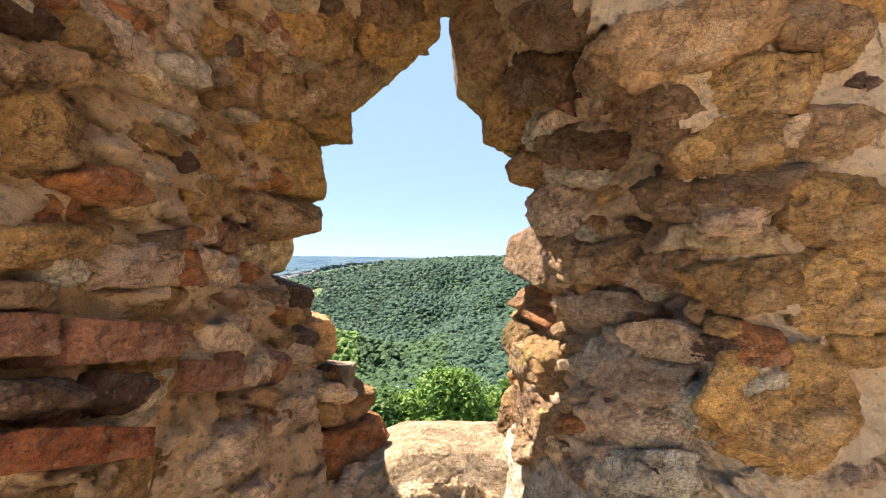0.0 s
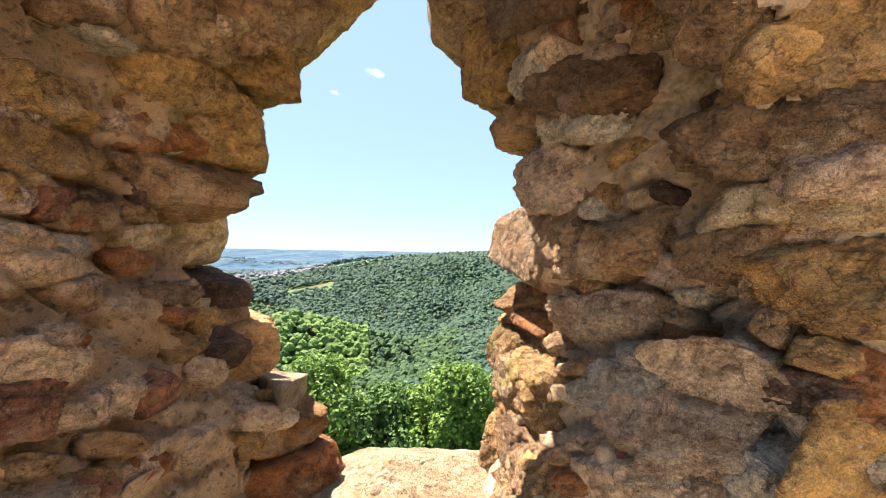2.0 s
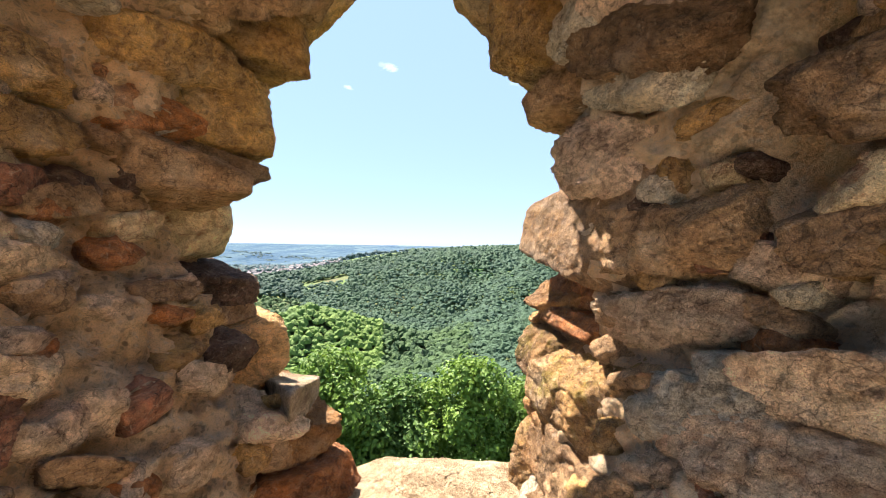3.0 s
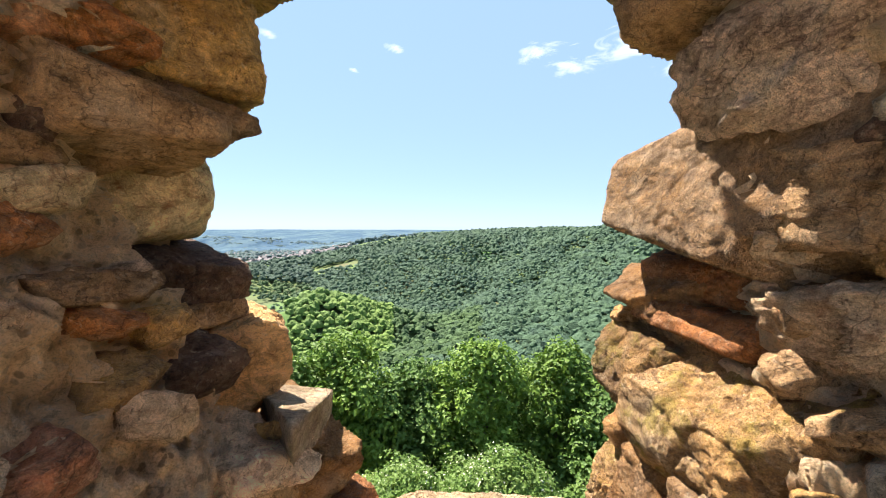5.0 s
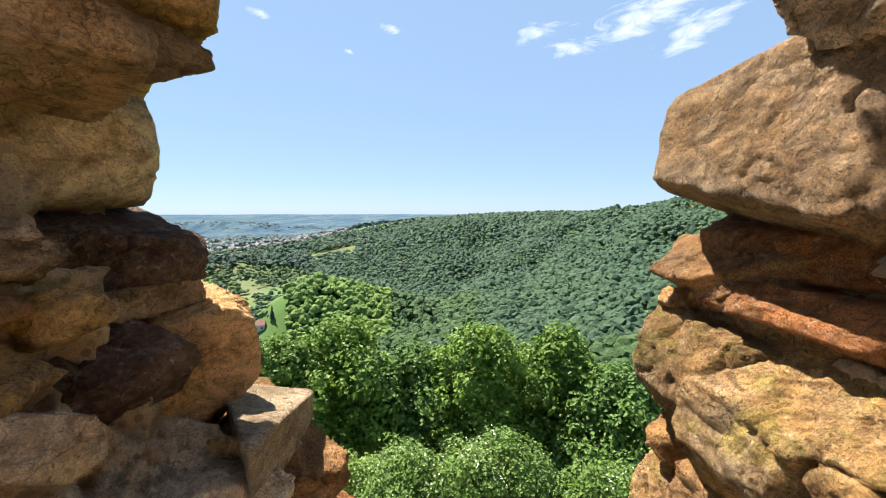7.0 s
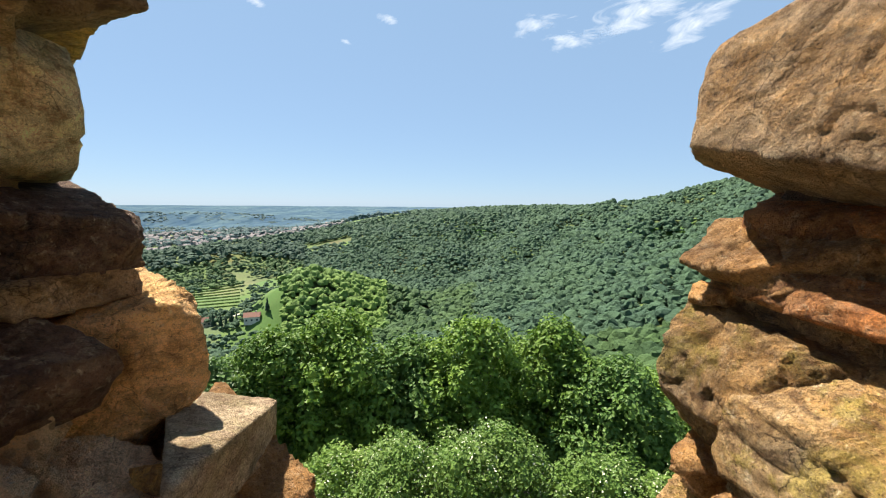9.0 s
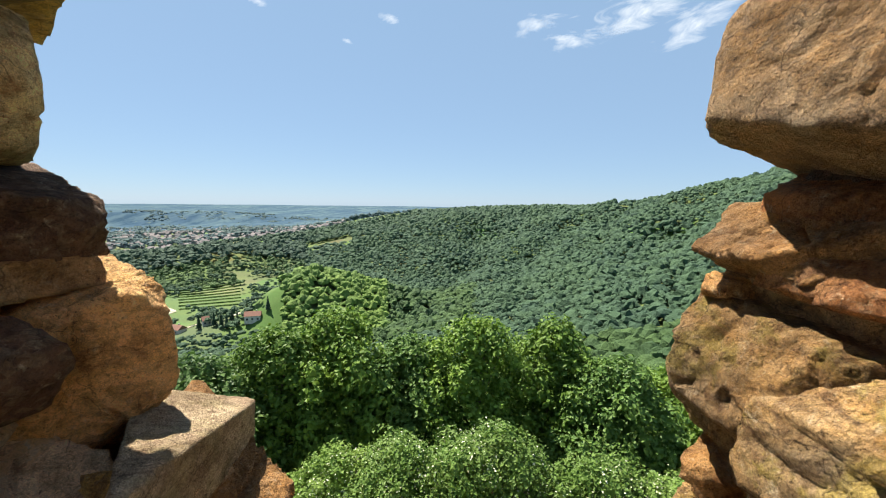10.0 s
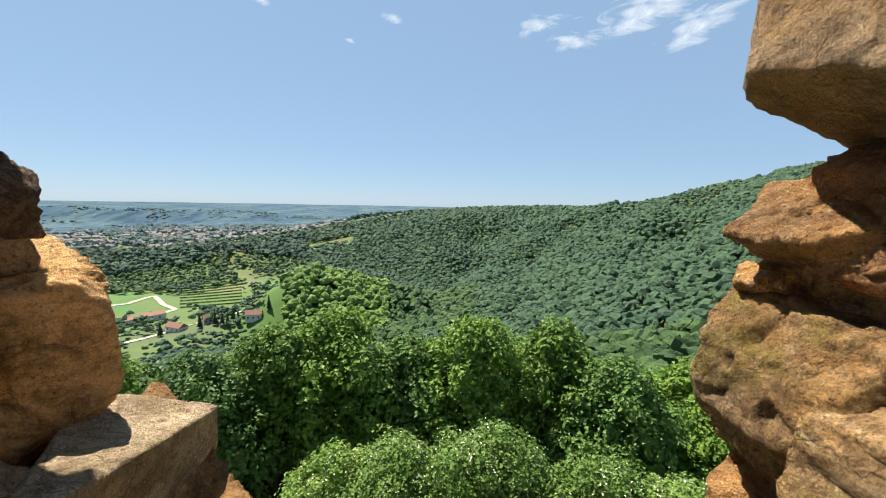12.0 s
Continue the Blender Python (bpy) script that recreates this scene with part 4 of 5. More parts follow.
def land(x, y):
    """Height of the ground outside the wall."""
    x, y = np.asarray(x, float), np.asarray(y, float)
    r = np.hypot(x, y)
    near = np.interp(r, (0, 6, 12, 25, 40, 80, 150, 250, 350, 900, 4950), (-9, -10, -13, -21, -29, -47, -77, -101, VALE, VALE, VALE))
    hill = np.full(x.shape, -400.0)
    for pts, width in RIDGES:
        best = np.full(x.shape, 1e9)
        top = np.zeros(x.shape)
        for (ax, ay, az), (bx, by, bz) in zip(pts, pts[1:]):
            dx, dy = bx - ax, by - ay
            u = np.clip(((x - ax) * dx + (y - ay) * dy) / (dx * dx + dy * dy), 0, 1)
            d = np.hypot(x - ax - u * dx, y - ay - u * dy)
            closer = d < best
            best = np.where(closer, d, best)
            top = np.where(closer, az + (bz - az) * u, top)
        f = np.clip(best / width, 0, 1)
        shape = 0.5 + 0.5 * np.cos(np.pi * f ** 0.9)
        hill = np.maximum(hill, VALE + (top - VALE) * shape)
    for pts, depth, width in GULLIES:
        for (ax, ay), (bx, by) in zip(pts, pts[1:]):
            dx, dy = bx - ax, by - ay
            u = np.clip(((x - ax) * dx + (y - ay) * dy) / (dx * dx + dy * dy), 0, 1)
            d = np.hypot(x - ax - u * dx, y - ay - u * dy)
            hill = hill - depth * np.exp(-(d / width) ** 2)
    far = np.where(r > 1500, VALE + (np.minimum(r, 4950) - 1500) / 3450 * 52, VALE)
    h = np.maximum(np.maximum(near, hill), far)
    ripple = 5 * np.sin(x / 61 + 1.3 * np.sin(y / 90)) * np.sin(y / 73) * np.clip((r - 380) / 200, 0, 1) * np.clip((1500 - r) / 300, 0, 1)
    return h + ripple


def is_field(x, y):
    """Open land without trees: fields, vineyards, the village and its meadows."""
    az, r = np.degrees(np.arctan2(x, y)), np.hypot(x, y)
    a = (az > -52) & (az < -25.0) & (r > 330) & (r < 705)
    b = (az > -22) & (az < -16) & (r > 780) & (r < 850)
    top = np.interp(az, (8, 18, 30, 38), (1020, 950, 850, 750))
    c = (az > 18.5) & (az < 34) & (r > top - 130) & (r < top - 6)
    d = (az < -8) & (r > 980) & (az > -60)
    e = (r > 1500) & (az < 6)
    return a | b | c | d | e


def ground_material():
    k = Mat("meadow_and_fields", 0.95)
    k.co = k.n.new("ShaderNodeNewGeometry").outputs["Position"]
    patch = k.mix(0.35, (0.08, 0.12, 0.038), k.cells(0.011, out="Color"), "SOFT_LIGHT")
    base = k.mix(k.ramp(k.noise(0.02, 5, 0.6), 0.4, 0.65), patch, (0.105, 0.15, 0.043))
    base = k.mix(k.ramp(k.noise(0.006, 3, 0.5), 0.55, 0.68, 0.0, 0.7), base, (0.20, 0.18, 0.09))
    base = k.mix(k.ramp(k.noise(0.8, 4, 0.7), 0.4, 0.7, 0.0, 0.5), base, (0.05, 0.075, 0.022))
    k.colour(base)
    return k.m


GROUND = ground_material()


def ground_sheet():
    rs = np.concatenate([[0.5], np.geomspace(3, 4950, 170)])
    az = np.radians(np.concatenate([np.arange(-62, 62, 0.55), np.arange(62, 298, 6.0)]))
    n, m = len(rs), len(az)
    X, Y = np.outer(rs, np.sin(az)), np.outer(rs, np.cos(az))
    Z = land(X, Y)
    faces = [(i * m + j, i * m + (j + 1) % m, (i + 1) * m + (j + 1) % m, (i + 1) * m + j) for i in range(n - 1) for j in range(m)]
    ob = from_arrays("ground", np.stack([X.ravel(), Y.ravel(), Z.ravel()], 1), faces, GROUND)
    tagged(ob, "green hills and fields running out to a flat horizon", "ground", kind="structure")


ground_sheet()


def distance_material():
    """The plain, haze of miles of air painted into its pale blue-green patches of fields and woods."""
    k = Mat("haze_tinted_plain", 1.0)
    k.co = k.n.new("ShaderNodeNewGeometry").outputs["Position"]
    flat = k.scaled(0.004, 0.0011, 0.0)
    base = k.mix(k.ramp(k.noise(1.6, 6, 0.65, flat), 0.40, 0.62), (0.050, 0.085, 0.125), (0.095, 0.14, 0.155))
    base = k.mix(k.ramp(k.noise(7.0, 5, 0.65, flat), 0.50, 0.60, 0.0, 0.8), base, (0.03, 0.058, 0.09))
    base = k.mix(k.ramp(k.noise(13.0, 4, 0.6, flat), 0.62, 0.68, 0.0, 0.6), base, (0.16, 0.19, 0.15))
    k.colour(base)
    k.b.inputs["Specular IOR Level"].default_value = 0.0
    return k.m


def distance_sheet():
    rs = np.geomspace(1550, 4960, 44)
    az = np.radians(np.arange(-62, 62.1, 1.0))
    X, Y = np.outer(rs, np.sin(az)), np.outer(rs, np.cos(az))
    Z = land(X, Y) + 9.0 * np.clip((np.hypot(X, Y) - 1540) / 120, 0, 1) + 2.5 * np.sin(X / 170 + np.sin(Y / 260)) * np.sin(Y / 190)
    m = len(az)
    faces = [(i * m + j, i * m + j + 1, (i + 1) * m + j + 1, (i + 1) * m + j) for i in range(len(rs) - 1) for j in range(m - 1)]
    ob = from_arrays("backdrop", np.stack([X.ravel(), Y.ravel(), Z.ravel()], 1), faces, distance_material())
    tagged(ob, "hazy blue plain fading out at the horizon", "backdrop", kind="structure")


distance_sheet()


def leaf_material(name, dark, light, tip):
    k = Mat(name, 0.55)
    base = k.mix(k.island(), dark, light)
    base = k.mix(k.ramp(k.noise(0.6, 3), 0.45, 0.7, 0.0, 0.6), base, tip)
    base = k.mix(1.0, base, k.mix(k.random(), (0.8, 0.82, 0.8), (1.2, 1.15, 1.1)), "MULTIPLY")
    k.colour(base)
    t = k.n.new("ShaderNodeBsdfTranslucent")
    k.l.new(base, t.inputs["Color"])
    s = k.n.new("ShaderNodeMixShader")
    s.inputs[0].default_value = 0.28
    k.l.new(k.b.outputs[0], s.inputs[1]), k.l.new(t.outputs[0], s.inputs[2])
    k.l.new(s.outputs[0], k.n["Material Output"].inputs["Surface"])
    return k.m


def wood_material(name, dark, light):
    """Woods seen from afar: crowns in a range of greens with leafy relief."""
    k = Mat(name, 0.8)
    base = k.mix(k.island(), dark, light)
    base = k.mix(k.ramp(k.noise(0.018, 4, 0.6), 0.40, 0.62, 0.0, 0.5), base, (light[0] * 1.1, light[1] * 1.05, light[2] * 0.8))
    base = k.mix(k.ramp(k.noise(0.9, 5, 0.7), 0.42, 0.68, 0.0, 0.4), base, (dark[0] * 0.55, dark[1] * 0.55, dark[2] * 0.55))
    k.colour(base)
    k.bump(k.noise(0.8, 5, 0.7), 0.9, 1.0)
    return k.m


def woods(name, label, where, spacing, radius, material, seed, level=2, clumps=1):
    """A wood of many rounded, uneven crowns standing on the land, as one mesh."""
    rng = np.random.default_rng(seed)
    x0, x1, y0, y1 = where["box"]
    xs, ys = np.meshgrid(np.arange(x0, x1, spacing), np.arange(y0, y1, spacing))
    xs = (xs + rng.uniform(-0.75, 0.75, xs.shape) * spacing).ravel()
    ys = (ys + rng.uniform(-0.75, 0.75, ys.shape) * spacing).ravel()
    az, r = np.degrees(np.arctan2(xs, ys)), np.hypot(xs, ys)
    keep = where["keep"](xs, ys, az, r) & (az > -50) & (az < 50)
    xs, ys = xs[keep], ys[keep]
    zs = land(xs, ys)
    n, faces = BALL[level]
    F = np.array(faces)
    low = n[F].mean(1)[:, 2] > -0.05
    F = F[low]
    V, G = [], []
    i = 0
    for x, y, z in zip(np.repeat(xs, clumps), np.repeat(ys, clumps), np.repeat(zs, clumps)):
        if clumps > 1:
            x, y = x + rng.normal(0, radius * 0.45), y + rng.normal(0, radius * 0.45)
            z = z + rng.uniform(0, radius * 1.2)
        s = radius * (0.62 if clumps > 1 else 1.0) * rng.choice((0.6, 0.75, 0.9, 1.05, 1.25)) * rng.uniform(0.85, 1.15)
        ph = rng.uniform(0, 6.3, 6)
        wob = 1 + 0.17 * np.sin(n @ rng.normal(0, 3.2, 3) + ph[0]) + 0.13 * np.sin(n @ rng.normal(0, 5.0, 3) + ph[1])
        v = n * (wob + rng.normal(0, 0.065, len(n)))[:, None] * np.array([s, s, s * rng.uniform(0.75, 1.15)])
        v[:, 2] += z + radius * rng.uniform(0.75, 1.35)
        v[:, 0] += x
        v[:, 1] += y
        G.append(F + len(n) * i)
        V.append(v)
        i += 1
    ob = from_arrays(name, np.concatenate(V), np.concatenate(G).tolist(), material, None, False)
    return tagged(ob, label, "woods", kind="stuff")


# WOOD_MID and WOOD_FAR carry some aerial haze as blue in their greens.
WOOD_MID = wood_material("beech_wood", (0.030, 0.064, 0.038), (0.050, 0.096, 0.048))
WOOD_FAR = wood_material("far_wood", (0.020, 0.048, 0.032), (0.040, 0.078, 0.046))
# Copses on the plain: pale blue-green because haze is mixed into the colour.
WOOD_HAZE = wood_material("haze_tinted_copses", (0.045, 0.085, 0.090), (0.070, 0.115, 0.115))
WOOD_SPUR = wood_material("mixed_wood", (0.026, 0.058, 0.020), (0.062, 0.112, 0.034))
WOOD_LIGHT = wood_material("young_wood", (0.070, 0.135, 0.028), (0.145, 0.22, 0.046))
woods("hillside_wood", "dense green beech wood covering the facing hillside", {"box": (-320, 560, 330, 780), "keep": lambda x, y, az, r: (r > 470) & (r < 760) & (az > -22) & ~is_field(x, y)}, 5.2, 3.7, WOOD_MID, 5)
woods("crest_wood", "dense green beech wood along the top of the hill", {"box": (-420, 800, 480, 1130), "keep": lambda x, y, az, r: (r >= 760) & (r < 1110) & (az > -22) & ~is_field(x, y)}, 6.6, 4.6, WOOD_MID, 25)
ON_KNOLL = lambda az, r: (az > -29) & (az < -11.5) & (r > 335)
woods("knoll_wood", "sunny light green wood on a low knoll", {"box": (-330, 0, 240, 480), "keep": lambda x, y, az, r: ON_KNOLL(az, r) & (r <= 470) & ~is_field(x, y)}, 3.7, 3.7, WOOD_LIGHT, 6)
ON_SPUR = lambda az, r: (az > -30) & (az < 1.0) & (r > 300)
woods("spur_wood", "mixed green wood on the spur running down from the knoll", {"box": (-330, 60, 240, 480), "keep": lambda x, y, az, r: ~ON_KNOLL(az, r) & ON_SPUR(az, r) & (r <= 470) & ~is_field(x, y)}, 4.2, 3.6, WOOD_SPUR, 26)
woods("valley_wood", "green wood filling the valley bottom", {"box": (-330, 330, 140, 480), "keep": lambda x, y, az, r: ~ON_KNOLL(az, r) & ~ON_SPUR(az, r) & (r > 230) & (r <= 470) & ~is_field(x, y)}, 4.4, 3.5, WOOD_MID, 16)
woods("slope_wood", "green wood on the steep slope below the ruin", {"box": (-190, 200, 50, 232), "keep": lambda x, y, az, r: (r > 66) & (r <= 230)}, 5.0, 4.0, WOOD_SPUR, 7, 2, 1)
woods("dark_hill_wood", "dark wood on a hill beside the fields", {"box": (-800, -100, 420, 980), "keep": lambda x, y, az, r: (az <= -22) & (r > 705) & (r < 980)}, 8.0, 5.0, WOOD_FAR, 8)
woods("scrub", "light green scrub on the slope under the dark wood", {"box": (-640, -100, 420, 760), "keep": lambda x, y, az, r: (az <= -20) & (r > 590) & (r <= 712) & (np.sin(x / 31 + 1.7 * np.sin(y / 41)) * np.sin(y / 27 + x / 57) > -0.15)}, 7.0, 3.4, WOOD_SPUR, 28)
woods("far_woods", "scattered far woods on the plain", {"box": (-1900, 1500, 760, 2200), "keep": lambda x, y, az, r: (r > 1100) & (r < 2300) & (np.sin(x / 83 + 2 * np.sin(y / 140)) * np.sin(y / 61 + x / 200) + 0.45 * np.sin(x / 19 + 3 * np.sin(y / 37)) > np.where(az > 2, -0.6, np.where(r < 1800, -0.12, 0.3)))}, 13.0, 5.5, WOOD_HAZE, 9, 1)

woods("garden_trees", "scattered garden trees and hedges between the fields", {"box": (-520, -120, 230, 560), "keep": lambda x, y, az, r: is_field(x, y) & (r < 640) & (np.sin(x / 23 + 1.7 * np.sin(y / 31)) * np.sin(y / 19 + x / 47) > np.where(r < 430, 0.02, 0.42))}, 6.5, 3.4, WOOD_MID, 15, 2, 2)

# ---- village and town in the valley ----
PLASTER = Mat("pale_plaster", 0.9)
PLASTER.colour(PLASTER.mix(PLASTER.ramp(PLASTER.noise(0.6, 4), 0.3, 0.7), (0.46, 0.43, 0.38), (0.58, 0.56, 0.52)))
TILE = Mat("red_roof_tiles", 0.85)
TILE.colour(TILE.mix(TILE.ramp(TILE.noise(1.5, 5), 0.3, 0.7), (0.17, 0.085, 0.065), (0.25, 0.125, 0.09)))
# Roofs of the far town, greyed to paint in the haze over them.
FAR_ROOF = Mat("hazed_town_roofs", 0.85)
FAR_ROOF.colour(FAR_ROOF.mix(FAR_ROOF.island(), (0.10, 0.095, 0.10), (0.22, 0.19, 0.185)))
TRUNK = Mat("brown_bark", 0.9)
TRUNK.colour(TRUNK.mix(TRUNK.ramp(TRUNK.noise(4, 4), 0.3, 0.7), (0.07, 0.05, 0.035), (0.13, 0.095, 0.07)))
# Town walls take a muted blue-grey that stands for distance haze.
TOWN_WALL = Mat("hazed_town_plaster", 0.9)
TOWN_WALL.colour(TOWN_WALL.mix(TOWN_WALL.island(), (0.13, 0.15, 0.17), (0.32, 0.33, 0.34)))
GLASS = Mat("window_glass", 0.1)
GLASS.colour((0.03, 0.04, 0.05))
GRAVEL = Mat("pale_gravel", 0.95)
GRAVEL.colour(GRAVEL.mix(GRAVEL.ramp(GRAVEL.noise(0.5, 5), 0.3, 0.7), (0.33, 0.30, 0.23), (0.42, 0.38, 0.30)))


def box_faces(bm, x0, x1, y0, y1, z0, z1):
    v = [bm.verts.new((x, y, z)) for z in (z0, z1) for x, y in ((x0, y0), (x1, y0), (x1, y1), (x0, y1))]
    for f in ((0, 1, 2, 3), (4, 5, 6, 7), (0, 1, 5, 4), (1, 2, 6, 5), (2, 3, 7, 6), (3, 0, 4, 7)):
        bm.faces.new([v[i] for i in f])


def gable_faces(bm, l, w, z0, rise, over=0.5):
    a, b = l / 2 + over, w / 2 + over
    lo = [bm.verts.new(p) for p in ((-a, -b, z0), (a, -b, z0), (a, b, z0), (-a, b, z0))]
    up = [bm.verts.new((-a, 0, z0 + rise)), bm.verts.new((a, 0, z0 + rise))]
    for f in ((lo[0], lo[1], up[1], up[0]), (lo[2], lo[3], up[0], up[1]), (lo[1], lo[2], up[1]), (lo[3], lo[0], up[0]), (lo[0], lo[3], lo[2], lo[1])):
        bm.faces.new(f)


def house(label, az, d, turn, l=12.0, w=8.0, h=4.5, rise=3.2):
    x, y = polar(az, d)
    root = new("house")
    bm = bmesh.new()
    box_faces(bm, -l / 2, l / 2, -w / 2, w / 2, -2.0, h)
    wall = part("wall", bm, PLASTER.m, root, smooth=False)
    bm = bmesh.new()
    gable_faces(bm, l, w, h, rise)
    part("roof", bm, TILE.m, root, "faded red tiled roof", smooth=False)
    bm = bmesh.new()
    box_faces(bm, l * 0.2, l * 0.2 + 0.8, 0.4, 1.1, h + rise * 0.4, h + rise + 0.9)
    part("chimney", bm, PLASTER.m, root, smooth=False)
    for i in range(3):
        bm = bmesh.new()
        cx = -l / 2 + l * (i + 0.5) / 3
        box_faces(bm, cx - 0.7, cx + 0.7, -w / 2 - 0.06, -w / 2 + 0.02, 1.2, 2.8)
        part("window", bm, GLASS.m, root, smooth=False)
    root.matrix_basis = pose(x, y, float(land(x, y)), 0, 0, turn)
    return tagged(root, label, "house", "houses in the valley")


house("plastered house with a red tiled roof among garden trees", -28.6, 372, 20)
house("low house with a red roof beside the valley road", -37.0, 405, -15, 16, 8, 4)
house("small house with a red roof behind dark conifers", -33.5, 398, 40, 10, 7, 4)
house("long pale hall with a low roof beside the fields", -40.2, 466, 65, 34, 14, 5, 2.0)
house("second pale hall with a low roof", -44.5, 500, 65, 28, 12, 5, 2.0)


def lane(name, label, rows, width):
    """A gravel lane lying on the land."""
    pts = []
    for (a0, d0), (a1, d1) in zip(rows, rows[1:]):
        for i in range(12):
            f = i / 12
            pts.append(Vector((*polar(a0 + (a1 - a0) * f, d0 + (d1 - d0) * f), 0)))
    bm = bmesh.new()
    prev = None
    for p, q in zip(pts, pts[1:]):
        n = Vector((-(q - p).y, (q - p).x, 0)).normalized() * width / 2
        pair = []
        for s in (p + n, p - n):
            pair.append(bm.verts.new((s.x, s.y, float(land(s.x, s.y)) + 0.5)))
        if prev:
            bm.faces.new((prev[0], prev[1], pair[1], pair[0]))
        prev = pair
    tagged(part(name, bm, GRAVEL.m), label, "road", kind="structure")


NEEDLES = wood_material("dark_conifer", (0.016, 0.036, 0.018), (0.030, 0.058, 0.028))


def conifer():
    """A dark conifer: trunk and ragged tiers of boughs."""
    root = new("conifer_tree")
    bm = bmesh.new()
    bmesh.ops.create_cone(bm, cap_ends=True, segments=8, radius1=0.3, radius2=0.1, depth=4, matrix=Matrix.Translation((0, 0, 1)))
    part("trunk", bm, TRUNK.m, root)
    rng = np.random.default_rng(3)
    bm = bmesh.new()
    for tier in range(8):
        z, r = 1.4 + tier * 1.35, 2.6 * (1 - tier / 8.6)
        top = bm.verts.new((0, 0, z + 2.4))
        rim = [bm.verts.new((r * k * math.cos(i * 0.449), r * k * math.sin(i * 0.449), z - 0.5 * (i % 2))) for i in range(14) for k in (rng.uniform(0.7, 1.15),)]
        for p, q in zip(rim, rim[1:] + rim[:1]):
            bm.faces.new((p, q, top))
    part("crown", bm, NEEDLES, root)
    return tagged(root, "dark conifer with ragged tiers of boughs beside a house", "tree", "conifers in the village")


first = conifer()
for i, (a, dd) in enumerate(((-31.6, 372), (-32.2, 376), (-31.0, 380), (-33.0, 384), (-34.6, 388), (-30.4, 374), (-38.6, 400), (-26.8, 372))):
    x, y = polar(a, dd)
    if i:
        copy_thing(first, pose(x, y, float(land(x, y)), 0, 0, i * 40))
    else:
        first.matrix_basis = pose(x, y, float(land(x, y)))


lane("road_valley", "pale gravel road along the valley floor", ((-50, 395), (-42, 400), (-36, 412), (-32, 425), (-29.5, 470)), 6.0)
lane("road_field", "pale dirt track between vineyards", ((-46, 530), (-41.5, 535), (-39, 570), (-38.2, 520), (-37, 495), (-40, 470)), 5.0)


def vineyard():
    """Rows of vines across the slope."""
    V, F = [], []
    rng = np.random.default_rng(12)
    n, faces = BALL[1]
    for row in range(8):
        for i in range(60):
            a, d = -36.5 + i * 0.11, 500 + row * 15.0
            x, y = polar(a, d)
            z = float(land(x, y))
            v = n * np.array([0.9, 0.7, 0.9]) * rng.uniform(0.8, 1.2) + np.array([x, y, z + 0.9])
            F += [[q + len(V) for q in f] for f in faces]
            V += list(v)
    ob = from_arrays("vineyard", V, F, WOOD_LIGHT)
    tagged(ob, "rows of green vines on the gentle slope", "vineyard", kind="stuff")


vineyard()


def town():
    """Many far small houses with tiled roofs."""
    rng = np.random.default_rng(14)
    for nm, lab, mat, roof in (("town_walls", "pale walls of the far town's houses", TOWN_WALL.m, False), ("town_roofs", "dull brown roofs of the far town's houses", FAR_ROOF.m, True)):
        rng = np.random.default_rng(14)
        bm = bmesh.new()
        for _ in range(900):
            a, d = -50 + 33 * rng.uniform() ** 0.8, rng.uniform(1050, 1720)
            x, y = polar(a, d)
            z, t, l, w, h = float(land(x, y)), rng.uniform(0, 180), rng.uniform(9, 17), rng.uniform(8, 11), rng.uniform(4, 7)
            k = len(bm.verts)
            gable_faces(bm, l, w, h, 3.0) if roof else box_faces(bm, -l / 2, l / 2, -w / 2, w / 2, -2, h)
            bm.verts.ensure_lookup_table()
            m = pose(x, y, z, 0, 0, t)
            for v in bm.verts[k:]:
                v.co = m @ v.co
        tagged(part(nm, bm, mat, smooth=False), lab, "town", kind="stuff")


town()

# ---- trees below the ruin ----
BARK = Mat("grey_bark", 0.9)
BARK.colour(BARK.mix(BARK.ramp(BARK.noise(9, 5, 0.7), 0.35, 0.65), (0.09, 0.07, 0.05), (0.17, 0.14, 0.11)))
LEAF = [leaf_material("maple_leaves", (0.065, 0.135, 0.019), (0.13, 0.22, 0.032), (0.19, 0.29, 0.042)),
        leaf_material("linden_leaves", (0.05, 0.11, 0.024), (0.10, 0.18, 0.04), (0.15, 0.245, 0.055)),
        leaf_material("bush_leaves", (0.10, 0.185, 0.030), (0.17, 0.265, 0.055), (0.24, 0.33, 0.085))]
BLOSSOM = Mat("cream_blossom", 0.7)
BLOSSOM.colour(BLOSSOM.mix(BLOSSOM.island(), (0.55, 0.55, 0.36), (0.72, 0.72, 0.55)))


def limb(bm, a, b, r0, r1, n=7):
    """A tapered round limb from a to b."""
    a, b = Vector(a), Vector(b)
    t = (b - a).normalized()
    u = t.orthogonal().normalized()
    w = t.cross(u)
    rows = []
    for k in range(4):
        f = k / 3
        c = a.lerp(b, f) + u * math.sin(f * 3.1) * r0 * 0.6
        r = r0 + (r1 - r0) * f
        rows.append([bm.verts.new(c + (u * math.cos(6.2832 * i / n) + w * math.sin(6.2832 * i / n)) * r) for i in range(n)])
    for p, q in zip(rows, rows[1:]):
        for i in range(n):
            bm.faces.new((p[i], p[(i + 1) % n], q[(i + 1) % n], q[i]))


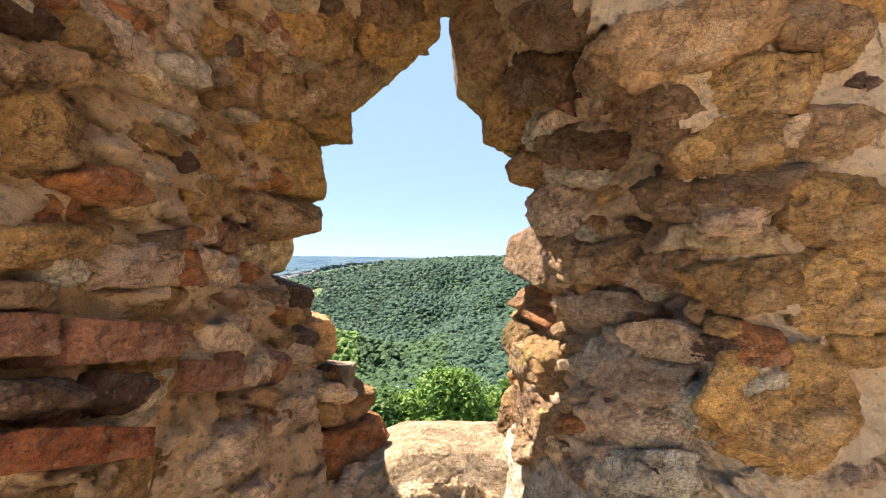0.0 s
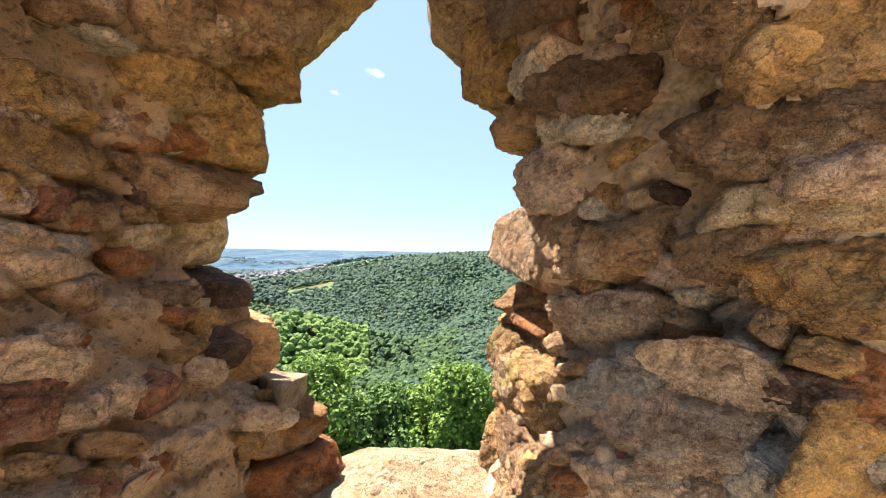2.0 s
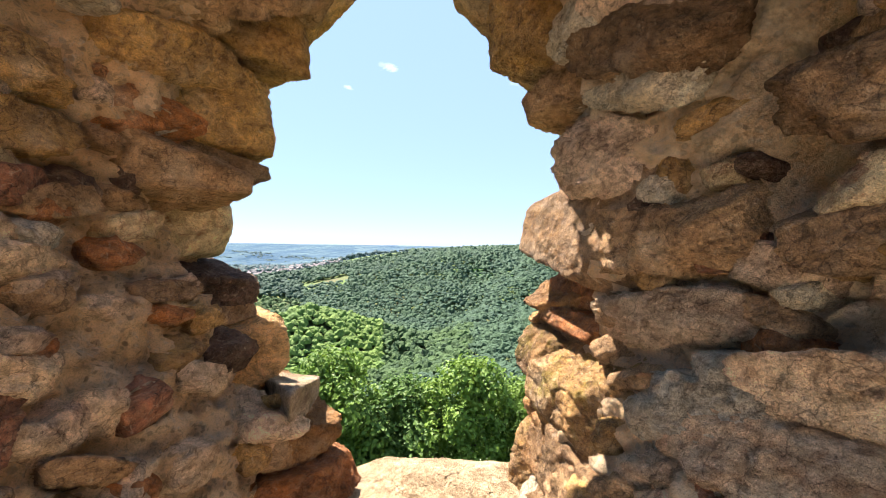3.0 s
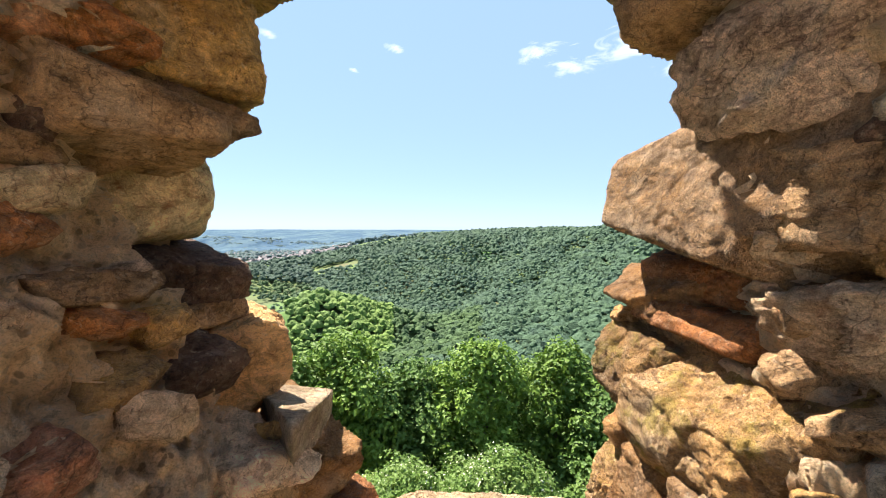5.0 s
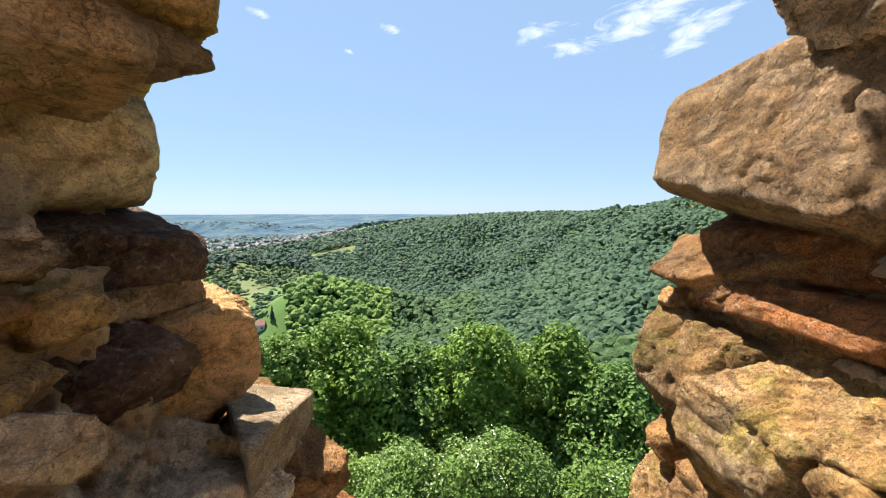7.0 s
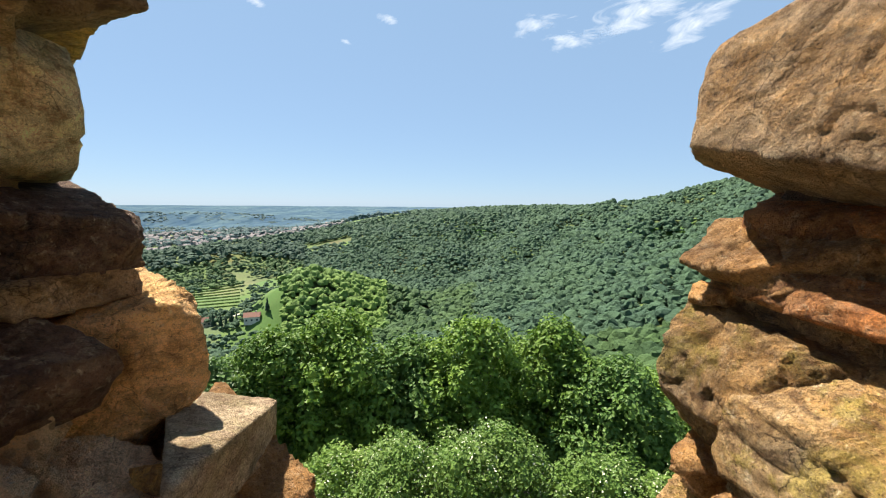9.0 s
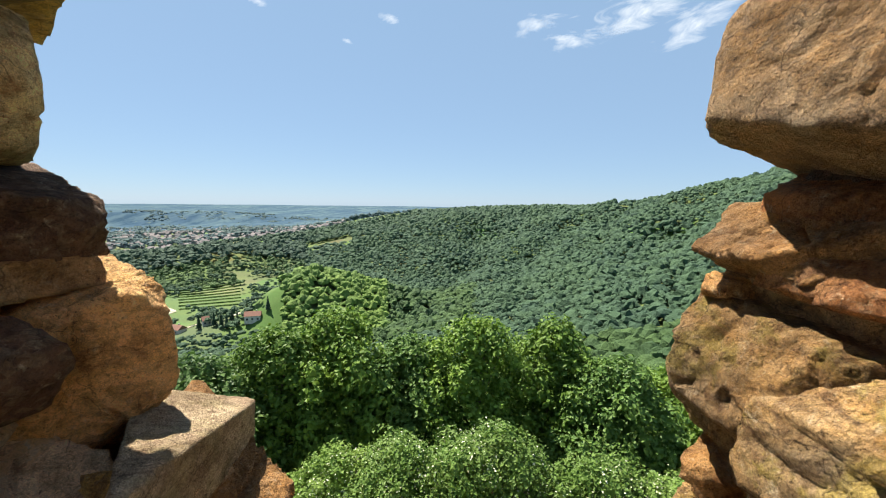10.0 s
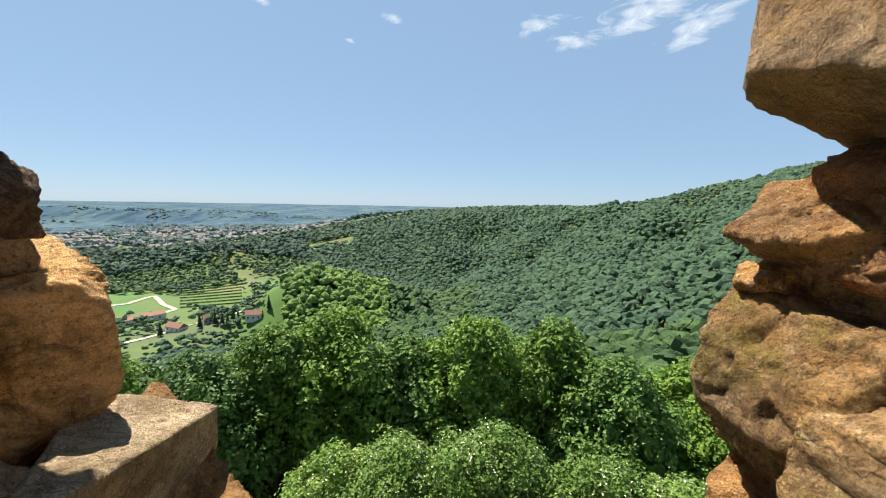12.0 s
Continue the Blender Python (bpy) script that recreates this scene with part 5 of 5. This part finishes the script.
def leaves(lobes, per, size, rng, fill=True):
    """Folded leaf blades over uneven clumps, pointing out and drooping, round a small twiggy heart."""
    V, F = [], []
    k = 0
    n0, f0 = BALL[1]
    for c, r in lobes:
        c = np.array(c)
        if fill:
            V.append(n0 * r * 0.5 * rng.uniform(0.6, 1.1, (len(n0), 1)) + c)
            F.append([(a + k, b + k, e + k) for a, b, e in f0])
            k += len(n0)
        d = rng.normal(0, 1, (max(8, int(per * r * r)), 3))
        d /= np.linalg.norm(d, axis=1)[:, None]
        d = d[d[:, 2] > -0.6]
        m = len(d)
        lump = 1 + 0.28 * np.sin(d @ rng.normal(0, 3.2, 3) + rng.uniform(0, 6)) * np.sin(d @ rng.normal(0, 4.5, 3))
        p = c + d * (r * lump * (1.1 - np.abs(rng.normal(0, 0.22, m))))[:, None]
        up = d * 0.7 + np.array([0, 0, 0.5]) + rng.normal(0, 0.38, (m, 3))
        up /= np.linalg.norm(up, axis=1)[:, None]
        t = np.cross(up, rng.normal(0, 1, (m, 3)))
        t /= np.linalg.norm(t, axis=1)[:, None]
        b = np.cross(up, t)
        s = (size * rng.uniform(0.6, 1.4, m))[:, None]
        quad = np.stack([p - t * s, p + b * s * 0.7 + up * s * 0.15, p + t * s - up * s * 0.3, p - b * s * 0.7 + up * s * 0.15], 1)
        V.append(quad.reshape(-1, 3))
        q = k + 4 * np.arange(m)
        F.append(np.stack([q, q + 1, q + 2], 1).tolist())
        F.append(np.stack([q, q + 2, q + 3], 1).tolist())
        k += 4 * m
    return np.concatenate(V).tolist(), [f for part_faces in F for f in part_faces]


def tree(name, label, height, spread, seed, leaf, per=125, size=0.20, clumps=90, blossom=False, low=0.16):
    """A broadleaved tree: tapered trunk, limbs, and a crown of many leafy clumps."""
    rng = np.random.default_rng(seed)
    root = new(name)
    bm = bmesh.new()
    limb(bm, (0, 0, -1.0), (0.2, 0.1, height * 0.62), spread * 0.05, spread * 0.022, 9)
    lobes = []
    for i in range(clumps):
        a = i * 2.39996 + rng.uniform(-0.4, 0.4)
        f = (i + 0.5) / clumps
        zz = height * (low + (0.97 - low) * f)
        wide = math.sin(math.pi * min(1.0, 0.22 + 0.78 * f) ** 1.25) ** 0.6 if f < 0.98 else 0.1
        lump = 0.85 + 0.25 * math.sin(a * 2.0 + seed) * math.sin(f * 9 + seed)
        reach = spread * 0.5 * wide * lump * rng.uniform(0.72, 1.0)
        c = (reach * math.cos(a), reach * math.sin(a), zz + rng.uniform(-0.4, 0.4))
        if i % 5 == 0:
            limb(bm, (0.1, 0.05, zz * 0.6), c, spread * 0.016, 0.02, 5)
        lobes.append((c, spread * rng.uniform(0.055, 0.135)))
    for f, k in ((0.5, 0.26), (0.65, 0.27), (0.8, 0.2)):
        lobes.append(((0, 0, height * f), spread * k))
    part("trunk", bm, BARK.m, root, "grey-brown trunk and limbs")
    V, F = leaves(lobes, per, size, rng)
    from_arrays("crown", V, F, leaf, root, False)
    if blossom:
        V, F = leaves([(c, r * 1.04) for c, r in lobes if rng.uniform() < 0.35 and c[2] > height * 0.5], per * 0.2, size * 0.6, rng, False)
        from_arrays("blossom", V, F, BLOSSOM.m, root, False)
    return tagged(root, label, "tree", "trees below the ruin")


def stand(ob, x, y, turn=0.0, lift=0.0):
    ob.matrix_basis = pose(x, y, float(land(x, y)) + lift, 0, 0, turn)


KINDS = [tree("maple_tree", "tall maple with a full green crown on the slope", 18.0, 12.5, 21, LEAF[0]),
         tree("linden_tree", "darker linden with a rounded dense crown", 16.5, 11.8, 22, LEAF[1]),
         tree("ash_tree", "slender ash with a ragged green crown", 18.5, 10.5, 23, LEAF[0])]
random.seed(7)
spots = []
for row, (d, step) in enumerate(((39, 8.6), (48, 9.6), (57, 11.0))):
    a = -44.0 + row * 3
    while a < 42:
        spots.append((a + random.uniform(-1.5, 1.5), d + random.uniform(-2.5, 2.5)))
        a += step * 40 / d * 1.05
for i, (a, d) in enumerate(spots):
    x, y = polar(a, d)
    if i < 3:
        stand(KINDS[i], x, y, i * 70)
    else:
        src = KINDS[i % 3]
        k = random.uniform(0.85, 1.12)
        ob = copy_thing(src, pose(x, y, float(land(x, y)), 0, 0, random.uniform(0, 360)))
        ob.scale = (k, k, k)
BUSHES = [tree("elder_bush", "flowering elder bush with cream blossom", 8.5, 7.5, 31, LEAF[2], 420, 0.095, 80, True, 0.2)]
stand(BUSHES[0], *polar(4, 21), 0)
for a, d in ((-9, 21.5), (17, 21), (27, 22), (-17, 24)):
    x, y = polar(a, d)
    copy_thing(BUSHES[0], pose(x, y, float(land(x, y)) - 0.8, 0, 0, a * 11))


# ---- clouds ----
def cloud_material():
    k = Mat("thin_white_cloud", 1.0)
    k.co = k.n.new("ShaderNodeTexCoord").outputs["UV"]
    c = k.n.new("ShaderNodeTexCoord").outputs["Generated"]
    sub = k.n.new("ShaderNodeVectorMath")
    sub.operation = "DISTANCE"
    flat = k.n.new("ShaderNodeMapping")
    k.l.new(c, flat.inputs["Vector"])
    flat.inputs["Scale"].default_value = (1.0, 1.0, 0.0)
    k.l.new(flat.outputs["Vector"], sub.inputs[0])
    sub.inputs[1].default_value = (0.5, 0.5, 0.0)
    obj = k.n.new("ShaderNodeTexCoord").outputs["Object"]
    st = k.n.new("ShaderNodeMapping")
    k.l.new(obj, st.inputs["Vector"])
    st.inputs["Scale"].default_value = (0.45, 1.3, 1.0)
    wisp = k.noise(0.006, 9, 0.66, st.outputs["Vector"], 0.8)
    fade = k.ramp(sub.outputs["Value"], 0.0, 0.5, 0.16, -0.36)
    a = k.ramp(k.math("ADD", wisp, fade), 0.44, 0.82, 0.0, 0.88)
    e = k.n.new("ShaderNodeEmission")
    e.inputs["Color"].default_value = (0.95, 0.97, 1.0, 1)
    e.inputs["Strength"].default_value = 0.55
    t = k.n.new("ShaderNodeBsdfTransparent")
    s = k.n.new("ShaderNodeMixShader")
    k.l.new(a, s.inputs[0]), k.l.new(t.outputs[0], s.inputs[1]), k.l.new(e.outputs[0], s.inputs[2])
    k.l.new(s.outputs[0], k.n["Material Output"].inputs["Surface"])
    return k.m


CLOUD = cloud_material()


def cloud(az, el, wide, tall, lean):
    """A thin sheet of cloud high over the plain; wide and tall in degrees."""
    d = 3600.0
    x, y = polar(az, d * math.cos(radians(el)))
    z = d * math.sin(radians(el))
    w, h = d * math.tan(radians(wide)), d * math.tan(radians(tall))
    bm = bmesh.new()
    bmesh.ops.create_grid(bm, x_segments=8, y_segments=4, size=0.5)
    for v in bm.verts:
        v.co = Vector((v.co.x * w, v.co.y * h, 0.05 * w * (v.co.x ** 2)))
    ob = part("cloud", bm, CLOUD)
    ob.matrix_basis = look((x, y, z), (0, 0, 1.3)) @ pose(0, 0, 0, 0, 0, lean)
    return tagged(ob, "small thin white summer cloud", "cloud", "summer clouds", "structure")


cloud(7.5, 21.8, 12, 4.4, -6)
cloud(12.3, 19.7, 12, 4.2, 4)
cloud(20, 22.0, 28, 8.5, -10)
cloud(25.5, 19.8, 18, 7.5, -18)
cloud(-11, 22.4, 7, 2.6, 4)
cloud(-16.5, 19.6, 4, 1.4, 8)
cloud(-27, 22.5, 7, 2.2, 6)
